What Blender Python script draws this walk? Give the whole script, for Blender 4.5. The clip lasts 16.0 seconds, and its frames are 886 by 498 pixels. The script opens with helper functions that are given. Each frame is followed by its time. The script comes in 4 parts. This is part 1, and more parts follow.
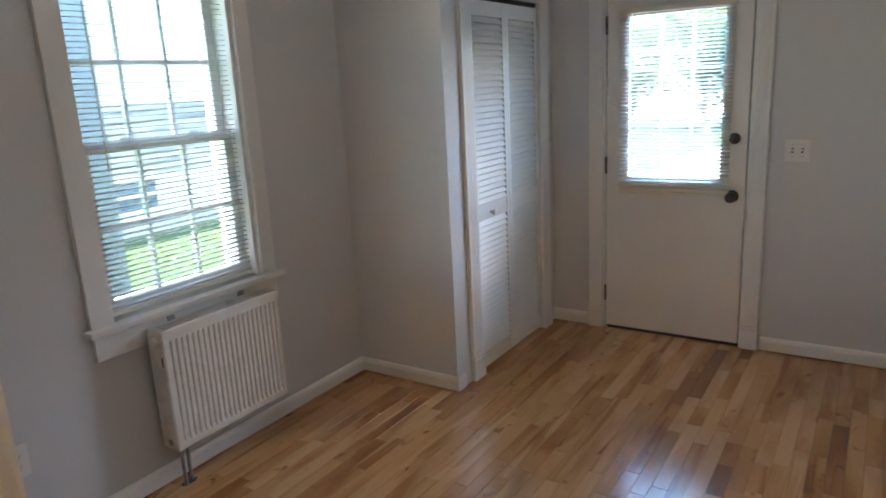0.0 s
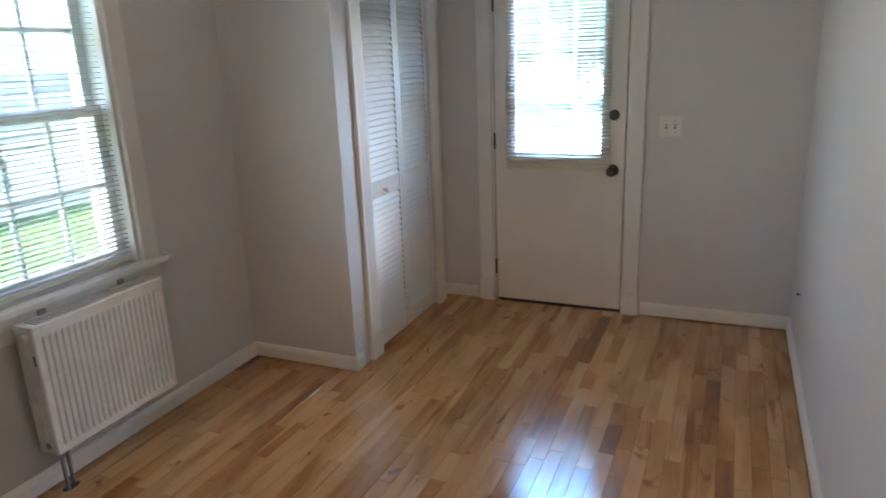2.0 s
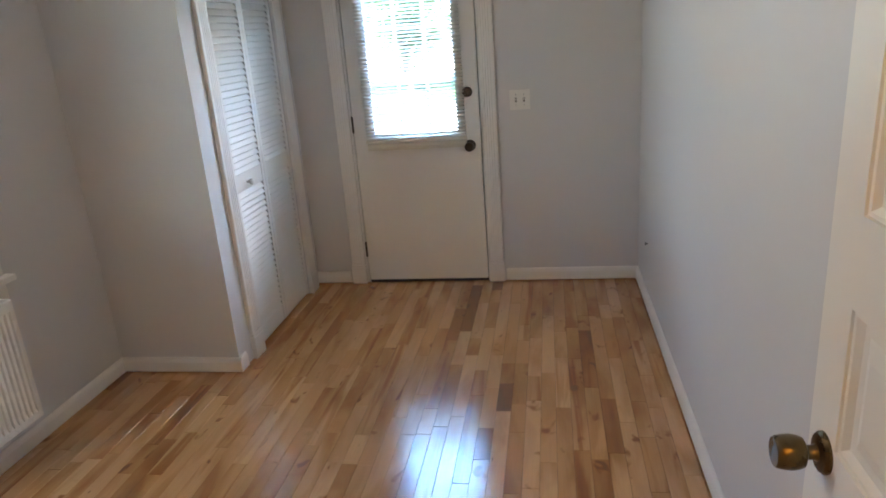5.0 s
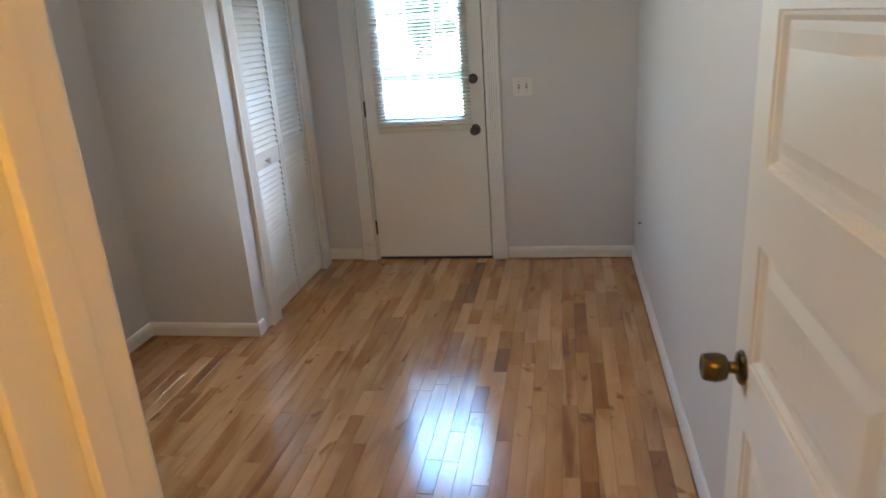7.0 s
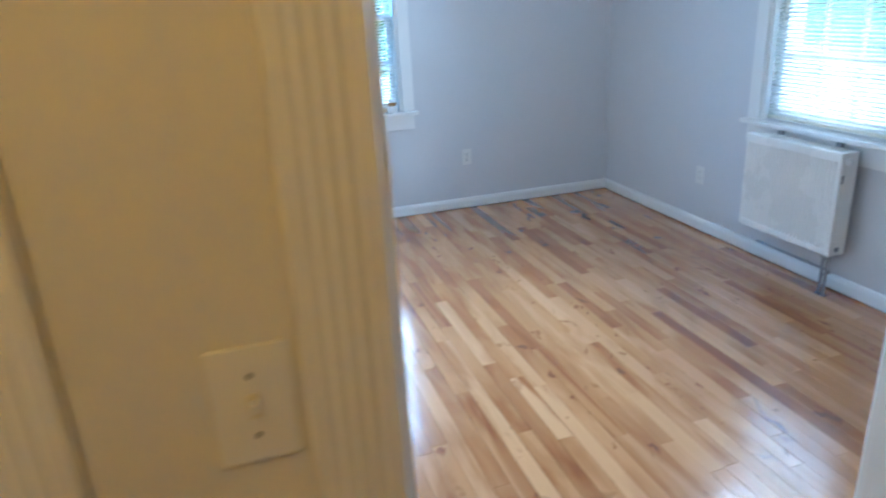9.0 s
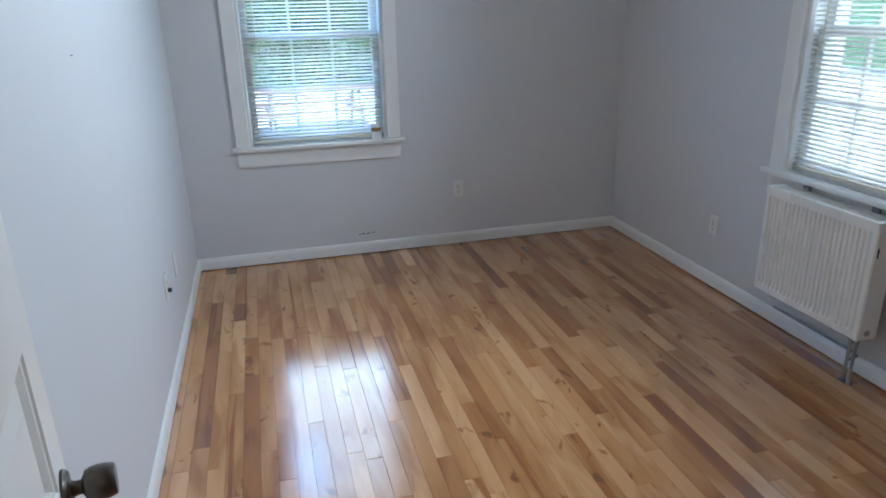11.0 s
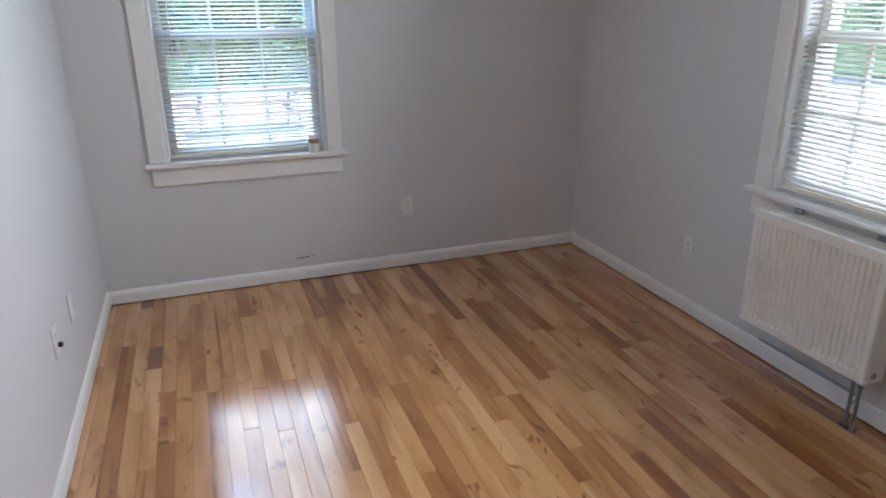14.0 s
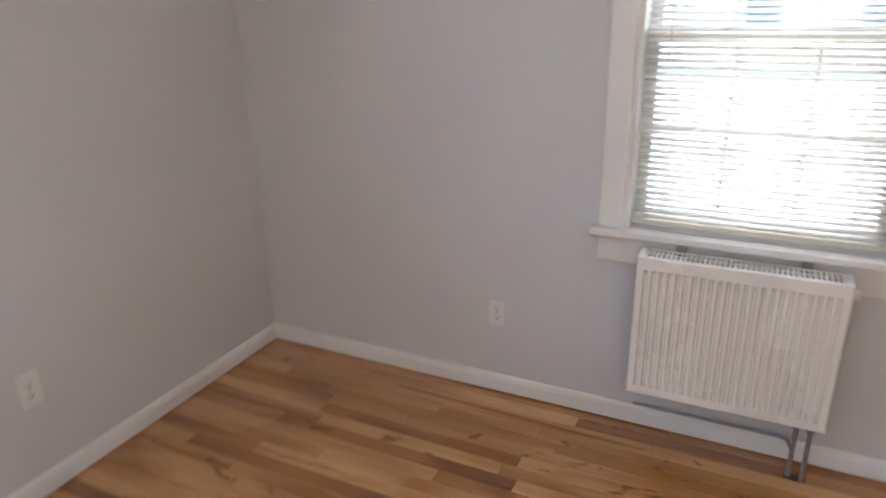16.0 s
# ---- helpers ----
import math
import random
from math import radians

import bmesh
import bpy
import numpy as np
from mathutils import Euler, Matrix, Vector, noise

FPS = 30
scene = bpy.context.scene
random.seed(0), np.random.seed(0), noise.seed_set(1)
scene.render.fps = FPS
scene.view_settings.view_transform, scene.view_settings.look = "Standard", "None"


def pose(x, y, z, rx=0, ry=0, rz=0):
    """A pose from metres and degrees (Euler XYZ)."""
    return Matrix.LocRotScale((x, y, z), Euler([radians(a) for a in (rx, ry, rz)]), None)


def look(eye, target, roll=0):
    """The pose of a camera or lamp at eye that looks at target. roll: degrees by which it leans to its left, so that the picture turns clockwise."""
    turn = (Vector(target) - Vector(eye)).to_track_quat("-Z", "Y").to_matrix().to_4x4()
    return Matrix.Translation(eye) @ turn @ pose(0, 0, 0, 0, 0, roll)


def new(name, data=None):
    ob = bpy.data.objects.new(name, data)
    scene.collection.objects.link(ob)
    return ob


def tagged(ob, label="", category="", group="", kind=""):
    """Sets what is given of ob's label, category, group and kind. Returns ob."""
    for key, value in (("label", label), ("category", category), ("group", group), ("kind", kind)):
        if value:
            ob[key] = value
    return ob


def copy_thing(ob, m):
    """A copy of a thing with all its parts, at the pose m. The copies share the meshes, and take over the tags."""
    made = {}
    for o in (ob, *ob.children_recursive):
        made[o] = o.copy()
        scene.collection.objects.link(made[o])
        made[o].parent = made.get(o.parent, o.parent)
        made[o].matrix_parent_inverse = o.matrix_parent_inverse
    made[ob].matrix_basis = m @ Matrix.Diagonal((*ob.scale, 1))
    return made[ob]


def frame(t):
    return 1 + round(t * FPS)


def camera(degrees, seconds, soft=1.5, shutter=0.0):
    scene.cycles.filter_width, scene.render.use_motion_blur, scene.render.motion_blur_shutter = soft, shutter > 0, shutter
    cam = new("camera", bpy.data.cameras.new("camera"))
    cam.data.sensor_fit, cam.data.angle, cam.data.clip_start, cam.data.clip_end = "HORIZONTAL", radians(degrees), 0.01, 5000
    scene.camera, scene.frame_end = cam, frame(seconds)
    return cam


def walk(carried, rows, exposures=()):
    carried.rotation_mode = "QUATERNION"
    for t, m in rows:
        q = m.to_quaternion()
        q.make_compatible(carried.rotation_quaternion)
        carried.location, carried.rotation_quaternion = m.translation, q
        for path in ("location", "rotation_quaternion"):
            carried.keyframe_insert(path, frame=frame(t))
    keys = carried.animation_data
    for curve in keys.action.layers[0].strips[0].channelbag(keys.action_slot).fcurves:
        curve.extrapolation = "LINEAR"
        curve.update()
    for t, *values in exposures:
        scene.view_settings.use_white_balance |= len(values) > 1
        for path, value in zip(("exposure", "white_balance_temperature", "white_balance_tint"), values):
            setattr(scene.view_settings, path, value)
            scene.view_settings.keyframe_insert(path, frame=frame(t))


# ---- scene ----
cam = camera(66.6, 16.0, soft=1.7, shutter=0.5)

PATH = [
    (0, (-0.309, -3.899, 1.529), (-1.381, -2.277, 1.058), -3.0),
    (0.5, (-0.315, -3.899, 1.529), (-1.29, -2.221, 1.043), -2.8),
    (1, (-0.316, -3.896, 1.528), (-1.241, -2.193, 1.034), -2.9),
    (1.5, (-0.316, -3.891, 1.527), (-1.172, -2.155, 1.024), -2.5),
    (2, (-0.363, -3.907, 1.529), (-1.129, -2.143, 0.978), -2.2),
    (2.5, (-0.464, -3.938, 1.518), (-0.999, -2.112, 0.903), -3.3),
    (3, (-0.515, -3.977, 1.52), (-0.916, -2.125, 0.879), -4.2),
    (3.5, (-0.535, -3.993, 1.516), (-0.881, -2.126, 0.888), -4.4),
    (4, (-0.519, -3.986, 1.529), (-0.838, -2.104, 0.929), -4.3),
    (6.5, (-0.506, -4.088, 1.512), (-0.839, -2.223, 0.87), -4.2),
    (7, (-0.432, -4.237, 1.517), (-0.789, -2.375, 0.88), -4.1),
    (7.5, (-0.386, -4.358, 1.515), (-0.538, -2.47, 0.872), -3.8),
    (8, (-0.29, -4.414, 1.494), (-0.097, -2.555, 0.781), -5.6),
    (8.5, (-0.015, -4.429, 1.478), (0.371, -2.598, 0.772), -1.9),
    (9, (0.194, -4.394, 1.474), (0.73, -2.594, 0.786), -3.2),
    (9.2, (0.26, -4.32, 1.525), (0.85, -2.531, 0.853), -2.3),
    (11.5, (0.596, -3.982, 1.548), (1.053, -2.157, 0.87), -1.2),
    (12, (0.556, -3.963, 1.528), (1.066, -2.149, 0.858), -1.3),
    (12.5, (0.535, -3.927, 1.505), (1.22, -2.167, 0.845), -1.5),
    (13, (0.55, -3.883, 1.5), (1.271, -2.143, 0.827), -1.4),
    (13.5, (0.596, -3.753, 1.511), (1.276, -1.978, 0.889), -2.2),
    (14, (0.665, -3.536, 1.537), (1.303, -1.767, 0.855), -0.4),
    (14.5, (0.69, -3.156, 1.52), (1.539, -1.48, 0.834), -0.7),
    (15, (0.695, -2.698, 1.503), (1.773, -1.151, 0.836), 0.6),
    (15.5, (0.777, -2.258, 1.504), (2.123, -0.97, 0.775), 2.9),
    (16, (0.712, -1.76, 1.544), (2.391, -0.938, 0.834), -1.3),
]
EXPOSURES = [(0, 3.75, 6300, 14), (1.5, 3.8, 6300, 14), (3, 4.1, 6300, 14), (7.5, 4.1, 6500, 12), (8.1, 4.15, 6200, 9), (8.5, 3.75, 5000, 4), (9.2, 2.9, 4350, 0), (11.3, 2.25, 5300, 6), (14, 2.3, 5750, 12), (15, 2.45, 6100, 14), (16, 2.85, 6300, 15)]
walk(cam, [(t, look(eye, target, roll)) for t, eye, target, roll in PATH], EXPOSURES)

# ---- world, sun, lamps ----
world = bpy.data.worlds.new("world")
scene.world = world
world.use_nodes = True
wn = world.node_tree.nodes
sky = wn.new("ShaderNodeTexSky")
sky.sky_type, sky.sun_disc = "NISHITA", False
sky.sun_elevation, sky.sun_rotation = radians(58), radians(180)
wn["Background"].inputs["Strength"].default_value = 0.15
world.node_tree.links.new(sky.outputs["Color"], wn["Background"].inputs["Color"])

sun = new("sun", bpy.data.lights.new("sun", "SUN"))
sun.data.energy, sun.data.angle, sun.data.color = 4.0, radians(1.0), (1.0, 0.95, 0.88)
sun.matrix_world = pose(0, -10, 30, 32, 0, -3)

hall_lamp = new("hall_lamp", bpy.data.lights.new("hall_lamp", "POINT"))
hall_lamp.data.energy, hall_lamp.data.color, hall_lamp.data.shadow_soft_size = 1.6, (1.0, 0.49, 0.07), 0.12
hall_lamp.matrix_world = pose(-0.1, -4.75, 2.25)


def daylight_lamp(m, w, h, watts, color, down, spread=118):
    """Added area lamp standing in for sky light; m is its frame at lamp height."""
    lamp = new("added_daylight", bpy.data.lights.new("added_daylight", "AREA"))
    lamp.data.shape, lamp.data.size, lamp.data.size_y = "RECTANGLE", w, h
    lamp.data.energy, lamp.data.color, lamp.data.spread = watts, color, radians(spread)
    lamp.matrix_world = m @ pose(0, 0.004, 0, down - 90, 0, 0)
    return lamp


# unseen lamps added for sky light: three in the window tops, three outdoors above the back step, the yard and the
# driveway
daylight_lamp(pose(-2.662, -2.234, 1.975, 0, 0, 90), 0.66, 0.06, 0.75, (1.0, 0.92, 0.84), -8)
daylight_lamp(pose(0.912, 0.255, 1.93), 0.77, 0.20, 0.4, (0.93, 0.97, 1.0), -5)
daylight_lamp(pose(2.967, -1.755, 1.94, 0, 0, -90), 0.74, 0.20, 5.4, (0.97, 0.98, 1.0), 6, 122)
# outdoor panels added above the view, no such lamps stand there
daylight_lamp(pose(-0.70, 1.15, 2.95), 2.9, 1.5, 66.0, (0.21, 0.53, 1.0), 38, 180)
daylight_lamp(pose(0.9, 3.0, 3.3), 2.6, 2.3, 46.0, (0.97, 0.97, 1.0), 15, 180)
daylight_lamp(pose(4.0, -1.75, 2.90, 0, 0, -90), 3.2, 1.5, 32.0, (0.97, 0.97, 1.0), 38, 180)

# ---- plan ----
CEIL = 2.44
A_L, A_R, A_B = -2.662, 0.0, 0.0          # room A: left wall, partition face, door wall
F_IN, F_OUT = -3.70, -3.845               # front wall: room face and hall face
B_L, B_R, B_B = 0.088, 2.967, 0.255       # room B: partition face, window wall, back wall
CL_X, CL_Y = -2.035, -1.212               # closet: door face and side face
HALL_Y, HALL_X0, HALL_X1 = -5.15, -1.9, 2.3
OUT = 0.20                                # thickness of the outer walls


# ---- small mesh helpers ----
def mesh_of(name, bm, material):
    me = bpy.data.meshes.new(name)
    bmesh.ops.recalc_face_normals(bm, faces=bm.faces)
    bm.to_mesh(me)
    bm.free()
    if material:
        me.materials.append(material)
    return me


def smooth(ob, angle=35):
    for p in ob.data.polygons:
        p.use_smooth = True
    ob.data.set_sharp_from_angle(angle=radians(angle))
    return ob


def part(name, bm, material, parent, label=""):
    ob = new(name, mesh_of(name, bm, material))
    ob.parent = parent
    return tagged(ob, label) if label else ob


def thing(name, m, label, category, group="", kind=""):
    ob = new(name)
    ob.empty_display_size = 0.05
    ob.matrix_world = m
    return tagged(ob, label, category, group, kind)


def box(bm, x0, x1, y0, y1, z0, z1, bevel=0.0):
    vs = bmesh.ops.create_cube(bm, size=1.0, matrix=Matrix.Translation(((x0 + x1) / 2, (y0 + y1) / 2, (z0 + z1) / 2)) @ Matrix.Diagonal((x1 - x0, y1 - y0, z1 - z0, 1)))["verts"]
    if bevel:
        edges = list({e for v in vs for e in v.link_edges})
        bmesh.ops.bevel(bm, geom=edges, offset=bevel, segments=2, affect="EDGES", profile=0.7)
    return bm


def boxed(x0, x1, y0, y1, z0, z1, bevel=0.0):
    return box(bmesh.new(), x0, x1, y0, y1, z0, z1, bevel)


def lathe(bm, profile, m=None, seg=24):
    """Turns (radius, height) about local z."""
    rings = []
    m = m or Matrix()
    for r, h in profile:
        rings.append([bm.verts.new(m @ Vector((r * math.cos(2 * math.pi * i / seg), r * math.sin(2 * math.pi * i / seg), h))) for i in range(seg)])
    for a, b in zip(rings, rings[1:]):
        for i in range(seg):
            bm.faces.new((a[i], a[(i + 1) % seg], b[(i + 1) % seg], b[i]))
    bm.faces.new(rings[0])
    bm.faces.new(rings[-1])
    return bm


def extrude(bm, profile, length, m):
    """A closed (u, v) profile carried along local z."""
    ends = [[bm.verts.new(m @ Vector((u, v, h))) for u, v in profile] for h in (0, length)]
    n = len(profile)
    for i in range(n):
        bm.faces.new((ends[0][i], ends[0][(i + 1) % n], ends[1][(i + 1) % n], ends[1][i]))
    bm.faces.new(ends[0])
    bm.faces.new(ends[1])
    return bm


def axes(origin, u, v, w):
    """A frame whose local x, y, z run along u, v, w."""
    m = Matrix((u, v, w)).transposed().to_4x4()
    m.translation = Vector(origin)
    return m


def rings(bm, rects, axis="y"):
    """Joins nested rectangles (x0, x1, z0, z1, depth) into a stepped panel, filled at the last."""
    loops = []
    for x0, x1, z0, z1, d in rects:
        loops.append([bm.verts.new((x, d, z)) for x, z in ((x0, z0), (x1, z0), (x1, z1), (x0, z1))])
    for a, b in zip(loops, loops[1:]):
        for i in range(4):
            bm.faces.new((a[i], a[(i + 1) % 4], b[(i + 1) % 4], b[i]))
    bm.faces.new(loops[-1])
    return bm


def wall(name, across, a0, a1, lo, hi, openings, material, z0=0.0, z1=CEIL, label="matte pale grey painted plaster wall", hall=False):
    """A wall through x or y ('across'), a0..a1 thick, lo..hi long, with openings (lo, hi, z0, z1) cut through it."""
    us = sorted({lo, hi, *[o[0] for o in openings], *[o[1] for o in openings]})
    zs = sorted({z0, z1, *[o[2] for o in openings], *[o[3] for o in openings]})
    us, zs = [u for u in us if lo <= u <= hi], [z for z in zs if z0 <= z <= z1]

    def solid(i, k):
        if not (0 <= i < len(us) - 1 and 0 <= k < len(zs) - 1):
            return False
        u, z = (us[i] + us[i + 1]) / 2, (zs[k] + zs[k + 1]) / 2
        return not any(o[0] < u < o[1] and o[2] < z < o[3] for o in openings)

    bm, seen = bmesh.new(), {}

    def v(u, a, z):
        key = (round(u, 5), round(a, 5), round(z, 5))
        if key not in seen:
            seen[key] = bm.verts.new((a, u, z) if across == "x" else (u, a, z))
        return seen[key]

    for i in range(len(us) - 1):
        for k in range(len(zs) - 1):
            if not solid(i, k):
                continue
            p, q, r, s = us[i], us[i + 1], zs[k], zs[k + 1]
            for a in (a0, a1):
                bm.faces.new((v(p, a, r), v(q, a, r), v(q, a, s), v(p, a, s)))
            for di, dk, e in ((-1, 0, ((p, r), (p, s))), (1, 0, ((q, r), (q, s))), (0, -1, ((p, r), (q, r))), (0, 1, ((p, s), (q, s)))):
                if not solid(i + di, k + dk):
                    (u1, w1), (u2, w2) = e
                    bm.faces.new((v(u1, a0, w1), v(u2, a0, w2), v(u2, a1, w2), v(u1, a1, w1)))
    ob = new(name, mesh_of(name, bm, material))
    if hall:
        ob.data.materials.append(M_HALL)
        for p in ob.data.polygons:
            if abs(p.center.y - F_OUT) < 0.001:
                p.material_index = 1
    return tagged(ob, label, "wall", kind="structure")


# ---- materials ----
def shader(name):
    m = bpy.data.materials.new(name)
    m.use_nodes = True
    nt = m.node_tree
    return m, nt, nt.nodes["Principled BSDF"]


def node(nt, kind, **values):
    n = nt.nodes.new(kind)
    for key, value in values.items():
        n.inputs[key.replace("_", " ")].default_value = value
    return n


def ramp(nt, stops, source):
    r = nt.nodes.new("ShaderNodeValToRGB")
    el = r.color_ramp.elements
    while len(el) < len(stops):
        el.new(0.5)
    for e, (p, c) in zip(el, stops):
        e.position, e.color = p, (*c, 1) if len(c) == 3 else c
    nt.links.new(source, r.inputs["Fac"])
    return r.outputs["Color"]


def paint(name, color, rough=0.6, spread=0.06, scale=1.5, grain=220.0, bump=0.04, metal=0.0, dirt=None, coat=0.0, sheen=0.0):
    """A painted, plastic or metal surface: slow tone drift, fine grain, faint relief, patchy gloss."""
    m, nt, b = shader(name)
    pos = nt.nodes.new("ShaderNodeNewGeometry").outputs["Position"]
    big = node(nt, "ShaderNodeTexNoise", Scale=scale, Detail=5.0, Roughness=0.6)
    fine = node(nt, "ShaderNodeTexNoise", Scale=grain, Detail=3.0)
    for n in (big, fine):
        nt.links.new(pos, n.inputs["Vector"])
    lo, hi = [max(0, c * (1 - spread)) for c in color], [min(1, c * (1 + spread)) for c in color]
    col = ramp(nt, [(0.3, lo), (0.7, hi)], big.outputs["Fac"])
    if dirt:
        spots = node(nt, "ShaderNodeTexNoise", Scale=scale * 4, Detail=8.0, Roughness=0.75)
        nt.links.new(pos, spots.inputs["Vector"])
        mask = ramp(nt, [(0.60, (0, 0, 0)), (0.80, (0.6, 0.6, 0.6))], spots.outputs["Fac"])
        mix = nt.nodes.new("ShaderNodeMixRGB")
        mix.inputs["Color2"].default_value = (*dirt, 1)
        nt.links.new(mask, mix.inputs["Fac"])
        nt.links.new(col, mix.inputs["Color1"])
        col = mix.outputs["Color"]
    nt.links.new(col, b.inputs["Base Color"])
    nt.links.new(ramp(nt, [(0.3, (rough * 0.88,) * 3), (0.7, (min(1, rough * 1.12),) * 3)], big.outputs["Fac"]), b.inputs["Roughness"])
    bp = node(nt, "ShaderNodeBump", Strength=bump, Distance=0.002)
    nt.links.new(fine.outputs["Fac"], bp.inputs["Height"])
    nt.links.new(bp.outputs["Normal"], b.inputs["Normal"])
    b.inputs["Metallic"].default_value, b.inputs["Coat Weight"].default_value = metal, coat
    return m


def maple(name, joined):
    """Varnished maple strip flooring; each strip draws its own tone, grain and mineral streaks."""
    m, nt, b = shader(name)
    L = nt.links.new
    tex = nt.nodes.new("ShaderNodeNewGeometry")
    rnd = tex.outputs["Random Per Island"] if joined else nt.nodes.new("ShaderNodeObjectInfo").outputs["Random"]
    shift = node(nt, "ShaderNodeVectorMath")
    shift.operation = "MULTIPLY_ADD"
    comb = nt.nodes.new("ShaderNodeCombineXYZ")
    for k in ("X", "Y", "Z"):
        L(rnd, comb.inputs[k])
    L(comb.outputs["Vector"], shift.inputs[0])
    shift.inputs[1].default_value = (37.0, 61.0, 83.0)
    L(tex.outputs["Position"], shift.inputs[2])

    def stretched(sx, sy, scale, detail, rough=0.55, dist=0.0):
        mp = nt.nodes.new("ShaderNodeMapping")
        mp.inputs["Scale"].default_value = (sx, sy, 1.0)
        L(shift.outputs["Vector"], mp.inputs["Vector"])
        n = node(nt, "ShaderNodeTexNoise", Scale=scale, Detail=detail, Roughness=rough, Distortion=dist)
        L(mp.outputs["Vector"], n.inputs["Vector"])
        return n.outputs["Fac"]

    tone = ramp(nt, [(0.0, (0.595, 0.331, 0.134)), (0.25, (0.512, 0.259, 0.094)), (0.45, (0.639, 0.365, 0.158)), (0.64, (0.472, 0.229, 0.078)), (0.80, (0.525, 0.272, 0.101)), (0.90, (0.406, 0.186, 0.061)), (0.97, (0.331, 0.140, 0.043)), (1.0, (0.229, 0.090, 0.029))], rnd)
    grain = stretched(60.0, 2.2, 3.0, 6.0, 0.6, 0.3)
    cloud = stretched(5.0, 1.1, 1.5, 3.0, 0.5, 0.5)
    streak = stretched(11.0, 0.55, 1.3, 3.0, 0.5, 1.0)
    knot = stretched(11.0, 6.0, 1.3, 2.0, 0.5, 0.8)

    def times(a, low, high, fac, p0, p1):
        mx = nt.nodes.new("ShaderNodeMixRGB")
        mx.blend_type = "MULTIPLY"
        mx.inputs["Fac"].default_value = 1.0
        L(a, mx.inputs["Color1"])
        L(ramp(nt, [(p0, low), (p1, high)], fac), mx.inputs["Color2"])
        return mx.outputs["Color"]

    def another(k, limit):
        """One for those strips whose k-th draw passes the limit, nought for the rest."""
        m1 = node(nt, "ShaderNodeMath")
        m1.operation = "MULTIPLY"
        L(rnd, m1.inputs[0])
        m1.inputs[1].default_value = k
        m2 = node(nt, "ShaderNodeMath")
        m2.operation = "FRACT"
        L(m1.outputs[0], m2.inputs[0])
        return ramp(nt, [(limit - 0.01, (0.72, 0.72, 0.72)), (limit + 0.01, (1.0, 1.0, 1.0))], m2.outputs[0])

    def only(fac, draw):
        m3 = node(nt, "ShaderNodeMath")
        m3.operation = "MULTIPLY"
        L(fac, m3.inputs[0])
        L(draw, m3.inputs[1])
        return m3.outputs[0]

    col = times(tone, (0.95, 0.935, 0.91), (1.02, 1.02, 1.02), grain, 0.34, 0.62)
    col = times(col, (0.70, 0.58, 0.46), (1.04, 1.05, 1.06), cloud, 0.34, 0.56)
    col = times(col, (1, 1, 1), (0.64, 0.50, 0.37), only(streak, another(13.7, 0.72)), 0.54, 0.64)
    col = times(col, (1, 1, 1), (0.50, 0.38, 0.27), only(knot, another(29.3, 0.55)), 0.63, 0.72)
    pin = stretched(30.0, 12.0, 1.0, 1.0, 0.5, 0.4)
    col = times(col, (1, 1, 1), (0.22, 0.15, 0.10), pin, 0.79, 0.82)
    low = nt.nodes.new("ShaderNodeMixRGB")
    low.blend_type = "LIGHTEN"
    low.inputs["Fac"].default_value = 1.0
    L(col, low.inputs["Color1"])
    low.inputs["Color2"].default_value = (0.21, 0.094, 0.035, 1)
    L(low.outputs["Color"], b.inputs["Base Color"])
    b.inputs["Specular IOR Level"].default_value = 0.2
    dull = node(nt, "ShaderNodeTexNoise", Scale=5.0, Detail=4.0)
    L(tex.outputs["Position"], dull.inputs["Vector"])
    L(ramp(nt, [(0.3, (0.15,) * 3), (0.7, (0.22,) * 3)], dull.outputs["Fac"]), b.inputs["Roughness"])
    b.inputs["Coat Weight"].default_value, b.inputs["Coat Roughness"].default_value = 1.0, 0.16
    bp = node(nt, "ShaderNodeBump", Strength=0.06, Distance=0.001)
    L(grain, bp.inputs["Height"])
    wave = node(nt, "ShaderNodeTexNoise", Scale=9.0, Detail=1.0)
    L(tex.outputs["Position"], wave.inputs["Vector"])
    b2 = node(nt, "ShaderNodeBump", Strength=0.10, Distance=0.004)
    L(wave.outputs["Fac"], b2.inputs["Height"])
    L(bp.outputs["Normal"], b2.inputs["Normal"])
    L(b2.outputs["Normal"], b.inputs["Normal"])
    return m


def glass(name):
    m, nt, b = shader(name)
    nt.nodes.remove(b)
    mix = nt.nodes.new("ShaderNodeMixShader")
    fr = node(nt, "ShaderNodeFresnel", IOR=1.45)
    clear = nt.nodes.new("ShaderNodeBsdfTransparent")
    clear.inputs["Color"].default_value = (0.93, 0.96, 0.95, 1)
    gl = node(nt, "ShaderNodeBsdfGlossy", Roughness=0.01)
    cap = node(nt, "ShaderNodeMath")
    cap.operation = "MINIMUM"
    nt.links.new(fr.outputs["Fac"], cap.inputs[0])
    cap.inputs[1].default_value = 0.12
    for s, d in ((cap.outputs[0], 0), (clear.outputs["BSDF"], 1), (gl.outputs["BSDF"], 2)):
        nt.links.new(s, mix.inputs[d])
    nt.links.new(mix.outputs["Shader"], nt.nodes["Material Output"].inputs["Surface"])
    return m


